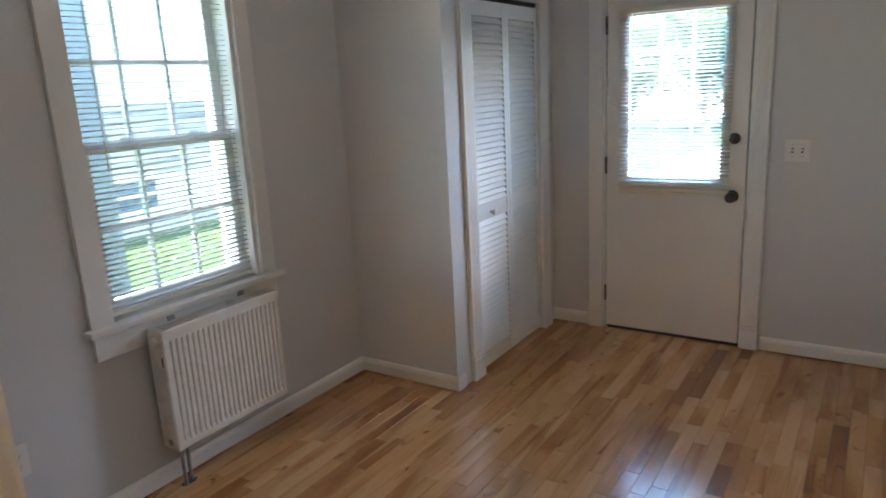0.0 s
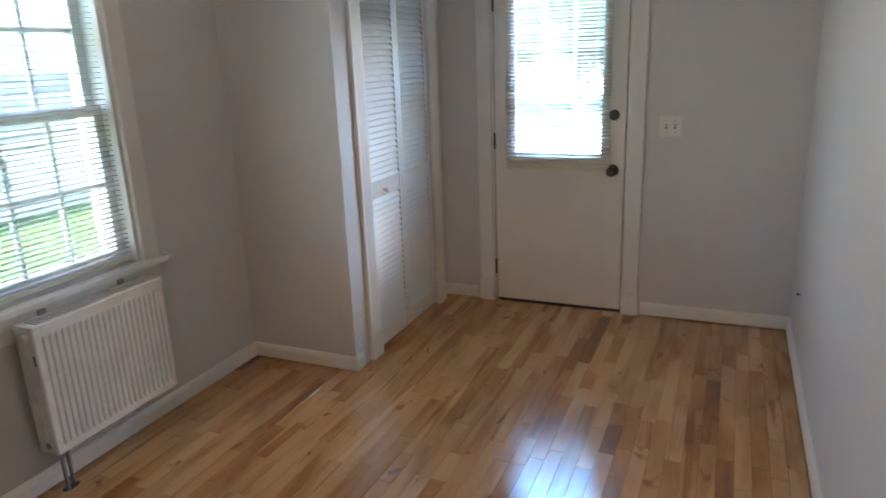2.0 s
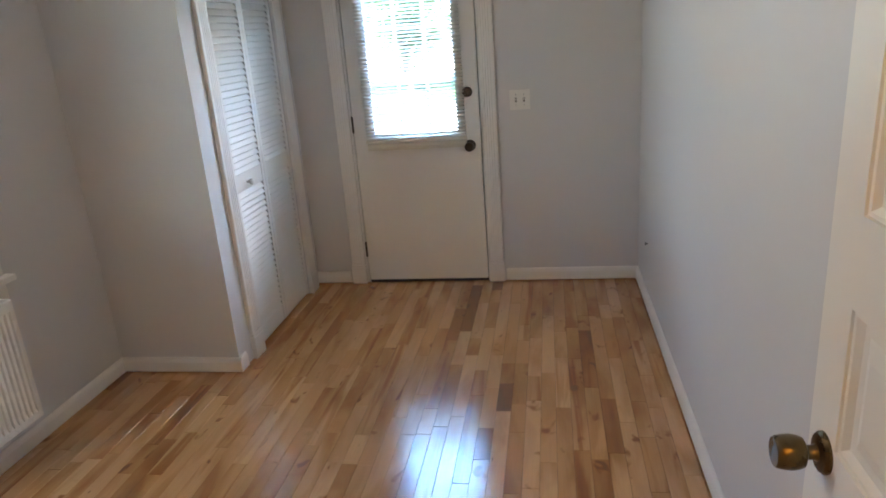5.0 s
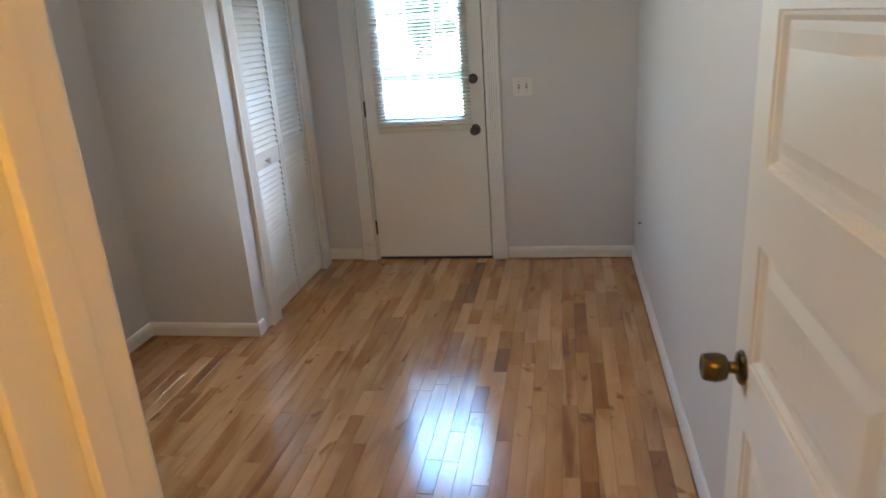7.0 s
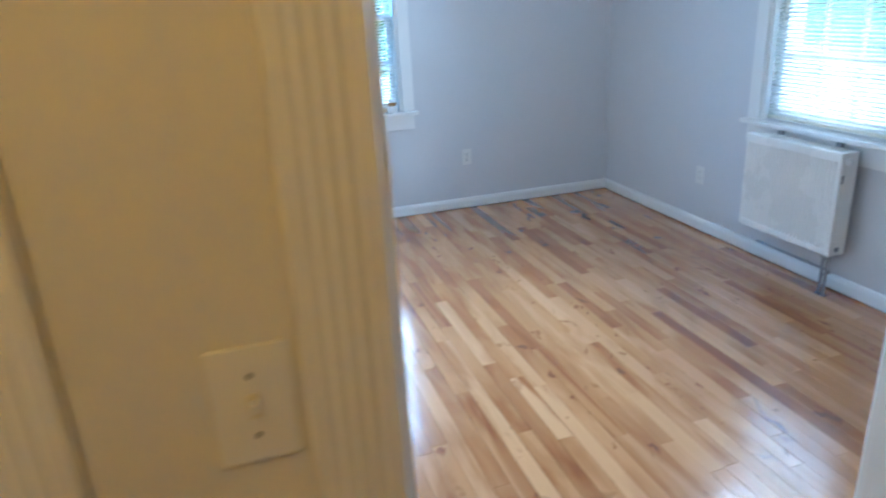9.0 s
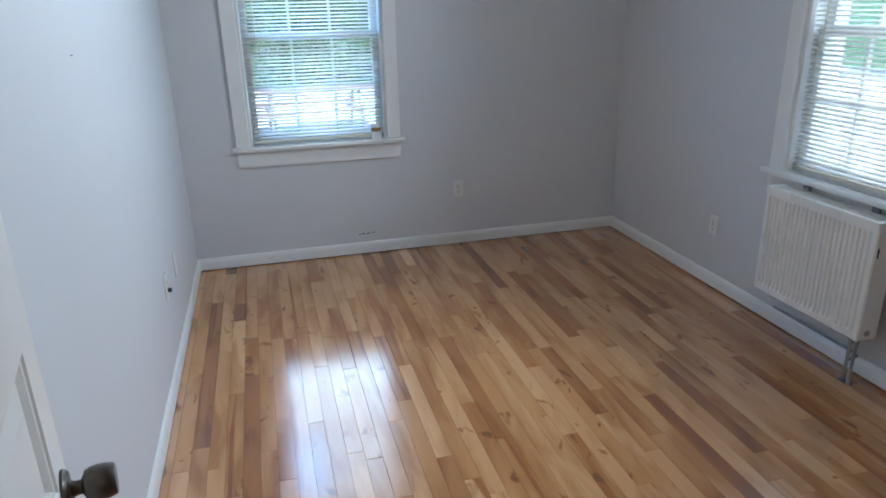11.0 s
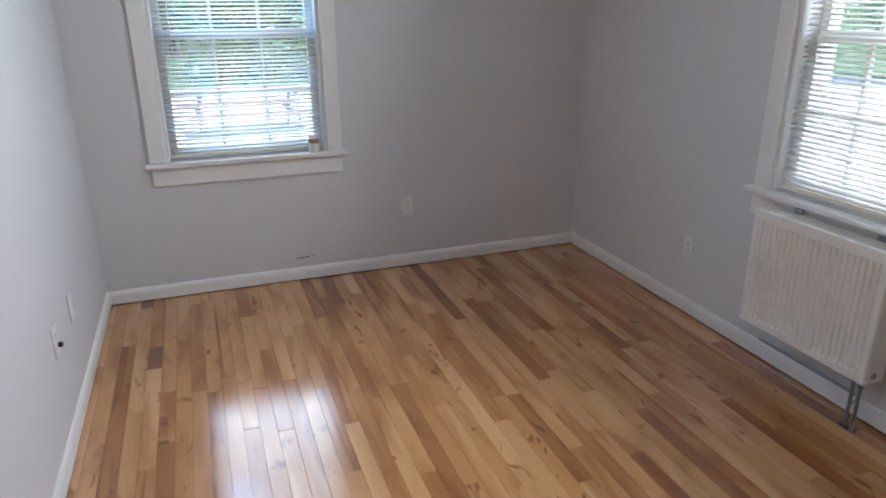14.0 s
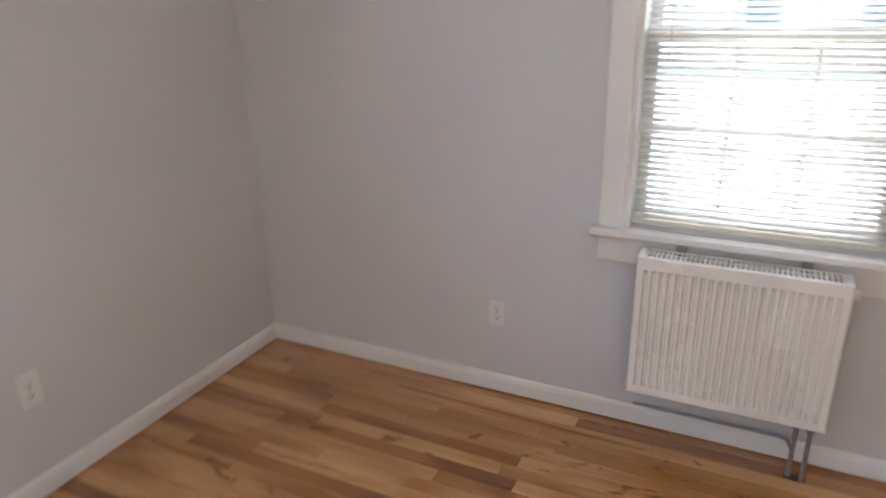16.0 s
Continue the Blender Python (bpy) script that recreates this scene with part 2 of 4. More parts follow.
def vinyl_slat(name):
    """Thin cream vinyl that lets some light through."""
    m, nt, b = shader(name)
    b.inputs["Base Color"].default_value = (0.90, 0.885, 0.83, 1)
    b.inputs["Roughness"].default_value = 0.4
    tr = nt.nodes.new("ShaderNodeBsdfTranslucent")
    tr.inputs["Color"].default_value = (0.92, 0.90, 0.84, 1)
    mix = nt.nodes.new("ShaderNodeMixShader")
    mix.inputs["Fac"].default_value = 0.45
    nt.links.new(b.outputs["BSDF"], mix.inputs[1])
    nt.links.new(tr.outputs["BSDF"], mix.inputs[2])
    nt.links.new(mix.outputs["Shader"], nt.nodes["Material Output"].inputs["Surface"])
    return m


def leafy(name, a, b_):
    m, nt, b = shader(name)
    tex = nt.nodes.new("ShaderNodeNewGeometry")
    nt.links.new(ramp(nt, [(0.0, a), (1.0, b_)], tex.outputs["Random Per Island"]), b.inputs["Base Color"])
    b.inputs["Roughness"].default_value = 0.55
    tr = nt.nodes.new("ShaderNodeBsdfTranslucent")
    tr.inputs["Color"].default_value = (*b_, 1)
    mix = nt.nodes.new("ShaderNodeMixShader")
    mix.inputs["Fac"].default_value = 0.3
    nt.links.new(b.outputs["BSDF"], mix.inputs[1])
    nt.links.new(tr.outputs["BSDF"], mix.inputs[2])
    nt.links.new(mix.outputs["Shader"], nt.nodes["Material Output"].inputs["Surface"])
    return m


M_WALL = paint("wall_paint", (0.63, 0.617, 0.60), 0.5, 0.03, 0.9, 160, 0.10, dirt=(0.58, 0.56, 0.53))
M_HALL = paint("hall_paint", (0.70, 0.66, 0.57), 0.5, 0.04, 0.9, 160, 0.10, dirt=(0.62, 0.57, 0.47))
M_CEIL = paint("ceiling_paint", (0.80, 0.80, 0.79), 0.8, 0.02, 1.0, 120, 0.08)
M_TRIM = paint("trim_paint", (0.78, 0.76, 0.71), 0.32, 0.03, 2.0, 140, 0.05, dirt=(0.70, 0.67, 0.60))
M_DOOR = paint("door_paint", (0.80, 0.765, 0.69), 0.35, 0.03, 1.6, 130, 0.05, dirt=(0.72, 0.66, 0.55))
M_RAD = paint("radiator_enamel", (0.81, 0.775, 0.70), 0.28, 0.02, 2.5, 90, 0.02)
M_PLASTIC = paint("ivory_plastic", (0.76, 0.74, 0.69), 0.35, 0.02, 6, 200, 0.02)
M_RAIL = paint("blind_rail", (0.74, 0.69, 0.55), 0.4, 0.03, 4, 200, 0.02)
M_SLAT = vinyl_slat("blind_slat")
M_SASH = paint("sash_vinyl", (0.76, 0.76, 0.73), 0.4, 0.02, 3, 200, 0.02)
M_BRONZE = paint("aged_bronze", (0.10, 0.085, 0.07), 0.35, 0.25, 30, 200, 0.05, metal=0.9)
M_BRASS = paint("antique_brass", (0.14, 0.10, 0.05), 0.28, 0.25, 25, 200, 0.03, metal=1.0)
M_STEEL = paint("grey_pipe", (0.33, 0.33, 0.33), 0.4, 0.12, 20, 150, 0.05, metal=0.6)
M_BLACK = paint("black_plastic", (0.015, 0.015, 0.015), 0.5, 0.2, 20, 200, 0.02)
# near-black, puts the shade of gaps, slots and hollow insides into colour
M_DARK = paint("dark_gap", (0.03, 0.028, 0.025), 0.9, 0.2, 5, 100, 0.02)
M_SUB = paint("subfloor", (0.06, 0.04, 0.025), 0.9, 0.2, 5, 100, 0.05)
M_GLASS = glass("window_glass")
M_WOOD = maple("maple_strip", False)
M_WOOD_J = maple("maple_strip_rest", True)
M_GRASS = paint("lawn_grass", (0.03, 0.075, 0.014), 0.9, 0.35, 0.5, 25, 0.5, dirt=(0.16, 0.16, 0.06))
M_ASPHALT = paint("pale_concrete", (0.45, 0.44, 0.42), 0.9, 0.15, 0.6, 40, 0.3)
M_YARD = paint("worn_concrete", (0.36, 0.35, 0.33), 0.9, 0.2, 0.5, 40, 0.3)
M_SIDING = paint("white_siding", (0.78, 0.78, 0.77), 0.5, 0.03, 0.6, 30, 0.05)
M_SIDING2 = paint("blue_grey_siding", (0.20, 0.24, 0.25), 0.5, 0.04, 0.6, 30, 0.05)
M_ROOF = paint("roof_shingle", (0.14, 0.135, 0.13), 0.9, 0.35, 3.0, 20, 0.4)
M_BARK = paint("bark", (0.13, 0.10, 0.075), 0.9, 0.3, 3, 30, 0.8)
M_LEAF = leafy("leaves", (0.05, 0.09, 0.03), (0.13, 0.20, 0.07))
M_BRICKRED = paint("red_stained_wood", (0.20, 0.125, 0.105), 0.7, 0.15, 2, 40, 0.2)
M_WINDARK = paint("far_window_pane", (0.10, 0.13, 0.16), 0.15, 0.2, 1, 10, 0.0)

M_JAR = paint("jar_plastic", (0.78, 0.77, 0.74), 0.35, 0.03, 20, 200, 0.02)
M_LABEL = paint("jar_label", (0.30, 0.17, 0.05), 0.5, 0.2, 60, 200, 0.02)

# ---- shell ----
WIN_A = (-2.60, -1.868, 0.735, 2.02)     # y0, y1, z0, z1 in the left wall
WIN_1 = (0.487, 1.338, 0.765, 2.05)      # x0, x1 in room B's back wall
WIN_2 = (-2.158, -1.352, 0.775, 2.06)    # y0, y1 in room B's right wall
DR_EXT = (-1.712, -0.893, -0.03, 2.045)
DR_A = (-0.878, -0.048, 0.0, 2.04)
DR_B = (0.297, 1.140, 0.0, 2.04)
CL_OPEN = (-0.965, -0.187, 0.0, 1.955)

wall("wall_left", "x", A_L - OUT, A_L, F_OUT, A_B + OUT, [WIN_A], M_WALL, z0=-0.15)
wall("wall_north_a", "y", A_B, A_B + OUT, A_L, 0.0, [DR_EXT], M_WALL, z0=-0.15)
wall("wall_partition", "x", A_R, B_L, F_OUT, B_B + OUT, [], M_WALL, hall=True, z0=-0.15)
wall("wall_north_b", "y", B_B, B_B + OUT, B_L, B_R, [WIN_1], M_WALL, z0=-0.15)
wall("wall_right", "x", B_R, B_R + OUT, F_OUT, B_B + OUT, [WIN_2], M_WALL, z0=-0.15)
wall("wall_front_a", "y", F_OUT, F_IN, A_L, A_R, [DR_A], M_WALL, hall=True)
wall("wall_front_b", "y", F_OUT, F_IN, B_L, B_R, [DR_B], M_WALL, hall=True)
wall("wall_closet_side", "y", CL_Y, CL_Y + 0.10, A_L, CL_X, [], M_WALL)
wall("wall_closet_front", "x", CL_X - 0.10, CL_X, CL_Y + 0.10, A_B, [CL_OPEN], M_WALL)
wall("wall_hall_south", "y", HALL_Y - 0.12, HALL_Y, A_L, B_R, [], M_HALL)
wall("wall_hall_west", "x", HALL_X0 - 0.12, HALL_X0, HALL_Y, F_OUT, [], M_HALL)
wall("wall_hall_east", "x", HALL_X1, HALL_X1 + 0.12, HALL_Y, F_OUT, [], M_HALL)
tagged(new("ceiling", mesh_of("ceiling", boxed(A_L - OUT, B_R + OUT, HALL_Y - 0.12, B_B + OUT, CEIL, CEIL + 0.25), M_CEIL)), "flat white painted ceiling over the rooms", "ceiling", kind="structure")


def baseboard(x0, y0, x1, y1):
    """A baseboard from one point of a wall's foot to another, standing out to the left of that way."""
    d = Vector((x1 - x0, y1 - y0, 0))
    n = Vector((-d.y, d.x, 0)).normalized()
    prof = [(0, 0.006), (0.0135, 0.006), (0.0145, 0.008), (0.0145, 0.057), (0.0125, 0.063), (0.0115, 0.069), (0.007, 0.077), (0.003, 0.080), (0, 0.080)]
    bm = extrude(bmesh.new(), prof, d.length, axes((x0, y0, 0), n, (0, 0, 1), d.normalized()))
    return tagged(new("baseboard", mesh_of("baseboard", bm, M_TRIM)), "white painted baseboard with a moulded top edge", "baseboard", kind="structure")


for run in ((A_L, CL_Y, A_L, F_IN), (CL_X + 0.014, CL_Y, A_L, CL_Y), (-1.808, A_B, CL_X, A_B), (A_R, A_B, -0.797, A_B), (A_R, F_IN, A_R, A_B),
            (A_L, F_IN, -0.945, F_IN), (B_L, B_B, B_L, F_IN), (B_R, B_B, B_L, B_B), (B_R, F_IN, B_R, B_B), (1.205, F_IN, B_R, F_IN), (CL_X, CL_Y + 0.066, CL_X, CL_Y)):
    baseboard(*run)


def casing_strip(bm, length, m, width=0.088, thick=0.018, flutes=True):
    """Moulded casing board: width along local x, thickness along local y."""
    w, t = width, thick
    prof = [(0, 0), (0, t * 0.7), (0.003, t)]
    if flutes:
        for c in (0.26, 0.42, 0.58, 0.74):
            prof += [(w * c - 0.004, t), (w * c - 0.0015, t - 0.0014), (w * c + 0.0015, t - 0.0014), (w * c + 0.004, t)]
    prof += [(w - 0.003, t), (w, t * 0.7), (w, 0)]
    return extrude(bm, prof, length, m)


# ---- windows ----
def window(name, m, w, h, label, top_case=True):
    """Double-hung window; local x along the wall, y outward, z up from the stool, origin on the wall's inner face."""
    e = thing(name, m, label, "window", kind="structure")
    bm = bmesh.new()
    d = OUT
    for x0, x1, z0, z1 in ((-w / 2, -w / 2 + 0.018, 0, h), (w / 2 - 0.018, w / 2, 0, h), (-w / 2 + 0.018, w / 2 - 0.018, h - 0.018, h)):
        box(bm, x0, x1, 0.001, d + 0.01, z0, z1, 0.002)
    part("jamb", bm, M_TRIM, e)
    part("outer_sill", boxed(-w / 2 + 0.018, w / 2 - 0.018, 0.06, d + 0.04, -0.001, 0.02), M_TRIM, e)
    c = 0.083
    for x in (-w / 2 - c, w / 2):
        part("casing", casing_strip(bmesh.new(), h + 0.0, axes((x, -0.0005, 0.0), (1, 0, 0), (0, -1, 0), (0, 0, 1)), c, flutes=False), M_TRIM, e)
    part("head_casing", boxed(-w / 2 - c, w / 2 + c, -0.02, -0.0005, h, h + 0.095, 0.003), M_TRIM, e)
    bm = boxed(-w / 2 - c - 0.022, w / 2 + c + 0.022, -0.052, -0.0005, -0.026, -0.001, 0.006)
    box(bm, -w / 2 + 0.0005, w / 2 - 0.0005, -0.0005, 0.06, -0.0255, -0.001)
    part("stool", bm, M_TRIM, e, "painted window stool with a rounded front edge")
    part("apron", boxed(-w / 2 - c + 0.004, w / 2 + c - 0.004, -0.018, -0.0005, -0.125, -0.0265, 0.003), M_TRIM, e)
    mid = 0.632
    for nm, z0, z1, y0, y1 in (("lower_sash", 0.021, mid + 0.018, 0.058, 0.090), ("upper_sash", mid - 0.018, h - 0.019, 0.095, 0.127)):
        x0, x1, s = -w / 2 + 0.02, w / 2 - 0.02, 0.042
        rail = 0.036
        bm = bmesh.new()
        box(bm, x0, x0 + s, y0, y1, z0, z1, 0.002)
        box(bm, x1 - s, x1, y0, y1, z0, z1, 0.002)
        box(bm, x0 + s, x1 - s, y0, y1, z0, z0 + rail, 0.002)
        box(bm, x0 + s, x1 - s, y0, y1, z1 - rail, z1, 0.002)
        sash = part(nm, bm, M_SASH, e)
        gx0, gx1, gz0, gz1 = x0 + s, x1 - s, z0 + rail, z1 - rail
        ym = (y0 + y1) / 2
        for k in (1, 2):
            x = gx0 + (gx1 - gx0) * k / 3
            part("muntin", boxed(x - 0.008, x + 0.008, ym - 0.011, ym + 0.011, gz0, gz1, 0.003), M_SASH, sash)
        z = (gz0 + gz1) / 2
        part("muntin", boxed(gx0, gx1, ym - 0.010, ym + 0.010, z - 0.008, z + 0.008, 0.003), M_SASH, sash)
        for i in range(3):
            for k in range(2):
                a, b_ = gx0 + (gx1 - gx0) * i / 3 + 0.0085, gx0 + (gx1 - gx0) * (i + 1) / 3 - 0.0085
                c0, c1 = (gz0, z - 0.0085) if k == 0 else (z + 0.0085, gz1)
                p = part("pane", boxed(a, b_, ym - 0.002, ym + 0.002, c0, c1), M_GLASS, sash)
                p.visible_shadow = False
        if nm == "lower_sash":
            for x in (-w * 0.2, w * 0.2):
                bm = lathe(bmesh.new(), [(0.017, 0), (0.017, 0.008), (0.010, 0.014), (0.004, 0.015)], pose(x, (y0 + y1) / 2, z1))
                box(bm, x - 0.004, x + 0.030, y0 + 0.004, y0 + 0.014, z1 + 0.0005, z1 + 0.014, 0.002)
                part("sash_lock", bm, M_SASH, sash, "cream metal cam lock")
    return e


SLATS = {}


def blind(m, w, top, bottom, label, pitch=0.0205, tilt=8.0, wand=0.5, side=-1):
    """Mini-blind; local x along it, y outward, hangs from z=top to z=bottom."""
    e = thing("window_blind", m, label, "window blind")
    bm = boxed(-w / 2, w / 2, -0.013, 0.013, top - 0.026, top, 0.002)
    part("headrail", bm, M_RAIL, e)
    part("bottom_rail", boxed(-w / 2, w / 2, -0.011, 0.011, bottom, bottom + 0.016, 0.004), M_RAIL, e, "cream bottom rail")
    key = round(w, 3)
    if key not in SLATS:
        bm = bmesh.new()
        rows = []
        for i in range(5):
            y = -0.0125 + 0.025 * i / 4
            rows.append([bm.verts.new((x, y, 0.0022 * (1 - (y / 0.0125) ** 2))) for x in (-w / 2 + 0.003, w / 2 - 0.003)])
        for a, b_ in zip(rows, rows[1:]):
            bm.faces.new((a[0], a[1], b_[1], b_[0]))
        bm.normal_update()
        bmesh.ops.solidify(bm, geom=bm.faces[:], thickness=0.0006)
        SLATS[key] = mesh_of("slat", bm, M_SLAT)
        for p in SLATS[key].polygons:
            p.use_smooth = True
    rng = random.Random(int(w * 1000) + int(top * 100))
    z = bottom + 0.030
    while z < top - 0.036:
        s = new("slat", SLATS[key])
        s.parent = e
        s.matrix_basis = pose(0, 0, z + rng.uniform(-0.0008, 0.0008), tilt + rng.uniform(-1.5, 1.5), rng.uniform(-0.12, 0.12), 0)
        z += pitch
    for x in (-w * 0.36, w * 0.36):
        bm = bmesh.new()
        for y in (-0.0135, 0.0135):
            lathe(bm, [(0.0007, bottom + 0.01), (0.0007, top - 0.02)], pose(x, y, 0), 6)
        part("ladder_cord", bm, M_RAIL, e)
    if wand:
        x = side * (w / 2 - 0.075)
        part("tilt_wand", lathe(bmesh.new(), [(0.0035, top - wand), (0.0045, top - wand + 0.01), (0.0032, top - wand + 0.03), (0.0032, top - 0.02)], pose(x, -0.022, 0, 0, 0, 0), 8), M_RAIL, e, "slim plastic tilt wand")
    for x in (-w * 0.36, w * 0.36):
        part("cord_clip", boxed(x - 0.01, x + 0.01, -0.0125, -0.0005, bottom - 0.003, bottom + 0.012, 0.002), M_RAIL, e)
    return e


for nm, m, wd, hh, lb in (
        ("window_1", pose(A_L, (WIN_A[0] + WIN_A[1]) / 2, WIN_A[2], 0, 0, 90), WIN_A[1] - WIN_A[0], WIN_A[3] - WIN_A[2], "white double-hung window with grilles, above the radiator"),
        ("window_2", pose((WIN_1[0] + WIN_1[1]) / 2, B_B, WIN_1[2]), WIN_1[1] - WIN_1[0], WIN_1[3] - WIN_1[2], "white double-hung window with grilles and wide stool"),
        ("window_3", pose(B_R, (WIN_2[0] + WIN_2[1]) / 2, WIN_2[2], 0, 0, -90), WIN_2[1] - WIN_2[0], WIN_2[3] - WIN_2[2], "white double-hung window with grilles, bright daylight behind")):
    window(nm, m, wd, hh, lb)
    blind(m @ pose(0, 0.030, 0), wd - 0.050, hh - 0.019, 0.012, "cream mini-blind with open slats hanging in the window", wand=0.72, tilt=6 if nm == "window_1" else 21)


# ---- doors ----
def door_trim(name, m, w, h, depth, label, plinth=True, both=False, c=0.088):
    """Jamb and casings of a doorway; local x along the wall, y into the wall, origin at the floor's middle on the face."""
    e = thing(name, m, label, "door frame", kind="structure")
    bm = bmesh.new()
    t = 0.018
    box(bm, -w / 2, -w / 2 + t, 0.001, depth - 0.001, 0, h, 0.002)
    box(bm, w / 2 - t, w / 2, 0.001, depth - 0.001, 0, h, 0.002)
    box(bm, -w / 2 + t, w / 2 - t, 0.001, depth - 0.001, h - t, h, 0.002)
    part("jamb", bm, M_TRIM, e)
    faces = [(-0.0005, -1)] + ([(depth + 0.0005, 1)] if both else [])
    for y, s in faces:
        for x in (-w / 2 - c + 0.008, w / 2 - 0.008):
            z0 = 0.135 if plinth else 0.0
            part("casing", casing_strip(bmesh.new(), h + 0.008 - z0, axes((x, y, z0), (1, 0, 0), (0, s, 0), (0, 0, 1)), c), M_TRIM, e)
            if plinth:
                a, b_ = sorted((y, y + s * 0.026))
                bm = boxed(x - 0.003, x + c + 0.003, a, b_, 0, 0.115, 0.003)
                a, b_ = sorted((y, y + s * 0.022))
                box(bm, x - 0.001, x + c + 0.001, a, b_, 0.115, 0.1345, 0.004)
                part("plinth_block", bm, M_TRIM, e)
        a, b_ = sorted((y, y + s * 0.019))
        part("head_casing", boxed(-w / 2 - c + 0.008, w / 2 + c - 0.008, a, b_, h + 0.008, h + 0.10, 0.003), M_TRIM, e)
    return e


KNOB = [(0.034, 0), (0.034, 0.004), (0.030, 0.009), (0.014, 0.012), (0.0115, 0.018), (0.0115, 0.026), (0.017, 0.029), (0.0235, 0.032), (0.027, 0.040), (0.0285, 0.050), (0.0275, 0.062), (0.0255, 0.072), (0.023, 0.075), (0.013, 0.0755), (0.002, 0.0755)]


def hinge(bm, x, y, z, h=0.09):
    lathe(bm, [(0.003, z - h / 2 - 0.006), (0.0065, z - h / 2), (0.0065, z + h / 2), (0.003, z + h / 2 + 0.006)], pose(x, y, 0), 12)
    return bm


# back door with a glazed upper half
xd0, xd1 = DR_EXT[0] + 0.025, DR_EXT[1] - 0.025
door_trim("door_frame_1", pose((DR_EXT[0] + DR_EXT[1]) / 2, A_B, 0), DR_EXT[1] - DR_EXT[0], DR_EXT[3], OUT, "white casing with plinth blocks round the back door")
back_door = thing("door_1", pose(xd0, A_B + 0.004, 0.016), "closed off-white back door with half glass and blind", "door", kind="structure")
DW, DH = xd1 - xd0, 2.005
gx0, gx1, gz0, gz1 = 0.125, DW - 0.125, 0.93, 1.84
bm = bmesh.new()
for x0, x1, z0, z1 in ((0, gx0, 0, DH), (gx1, DW, 0, DH), (gx0, gx1, 0, gz0), (gx0, gx1, gz1, DH)):
    box(bm, x0, x1, 0, 0.044, z0, z1)
bmesh.ops.remove_doubles(bm, verts=bm.verts, dist=0.0002)
part("slab", bm, M_DOOR, back_door)
bm = bmesh.new()
for x0, x1, z0, z1 in ((gx0 - 0.02, gx0 + 0.008, gz0 - 0.02, gz1 + 0.02), (gx1 - 0.008, gx1 + 0.02, gz0 - 0.02, gz1 + 0.02), (gx0 + 0.008, gx1 - 0.008, gz0 - 0.02, gz0 + 0.008), (gx0 + 0.008, gx1 - 0.008, gz1 - 0.008, gz1 + 0.02)):
    box(bm, x0, x1, -0.009, 0.006, z0, z1, 0.003)
part("glazing_frame", bm, M_DOOR, back_door)
for i in range(3):
    for k in range(3):
        a, b_ = gx0 + (gx1 - gx0) * i / 3, gx0 + (gx1 - gx0) * (i + 1) / 3
        c0, c1 = gz0 + (gz1 - gz0) * k / 3, gz0 + (gz1 - gz0) * (k + 1) / 3
        p = part("pane", boxed(a + 0.009, b_ - 0.009, 0.020, 0.024, c0 + 0.009, c1 - 0.009), M_GLASS, back_door)
        p.visible_shadow = False
for k in (1, 2):
    x, z = gx0 + (gx1 - gx0) * k / 3, gz0 + (gz1 - gz0) * k / 3
    part("muntin", boxed(x - 0.009, x + 0.009, 0.010, 0.034, gz0, gz1, 0.003), M_DOOR, back_door)
    part("muntin", boxed(gx0, gx1, 0.011, 0.033, z - 0.009, z + 0.009, 0.003), M_DOOR, back_door)
for z in (0.212, 1.004, 1.796):
    part("hinge", hinge(bmesh.new(), -0.001, -0.012, z), M_BRONZE, back_door, "dark bronze butt hinge")
for nm, z, prof in (("door_knob", 0.845, KNOB), ("deadbolt", 1.158, [(0.030, 0), (0.030, 0.006), (0.024, 0.016), (0.021, 0.018), (0.004, 0.018)])):
    bm = lathe(bmesh.new(), prof, axes((DW - 0.064, 0, z), (1, 0, 0), (0, 0, 1), (0, -1, 0)))
    if nm == "deadbolt":
        box(bm, DW - 0.069, DW - 0.059, -0.032, -0.0185, z - 0.018, z + 0.018, 0.003)
    smooth(part(nm, bm, M_BRONZE, back_door, "round dark bronze knob" if nm == "door_knob" else "dark bronze thumb turn"))
# near-black strip added behind the slab so the gap round it shows as shade
bm = bmesh.new()
for x0, x1, z0, z1 in ((-0.0065, 0.010, 0, DH - 0.012), (DW - 0.010, DW + 0.0065, 0, DH - 0.012), (-0.0065, DW + 0.0065, DH - 0.0115, DH + 0.004)):
    box(bm, x0, x1, 0.046, 0.060, z0, z1)
part("gap_shade_strip", bm, M_DARK, back_door, "near-black strip behind the slab's edges for the shaded gap")
part("sweep", boxed(0.002, DW - 0.002, 0.003, 0.040, -0.014, -0.001), M_DARK, back_door)
blind(pose((xd0 + xd1) / 2, A_B - 0.022, 0), 0.612, 1.885, 0.905, "cream mini-blind fixed on the back door's glass", wand=0.46, tilt=15)
bm = boxed(-0.302, 0.302, -0.015, 0.012, 0.858, 0.874, 0.003)
box(bm, -0.302, 0.302, -0.011, 0.012, 0.8745, 0.898, 0.003)
hd = thing("hold_down_rail", pose((xd0 + xd1) / 2, A_B - 0.010, 0), "cream rail fixed below the door blind", "blind rail")
part("rail", bm, M_RAIL, hd)
tagged(new("threshold", mesh_of("threshold", boxed(DR_EXT[0] + 0.02, DR_EXT[1] - 0.02, 0.052, 0.19, -0.03, 0.012, 0.003), M_SUB)), "dark worn threshold under the back door", "threshold", kind="structure")


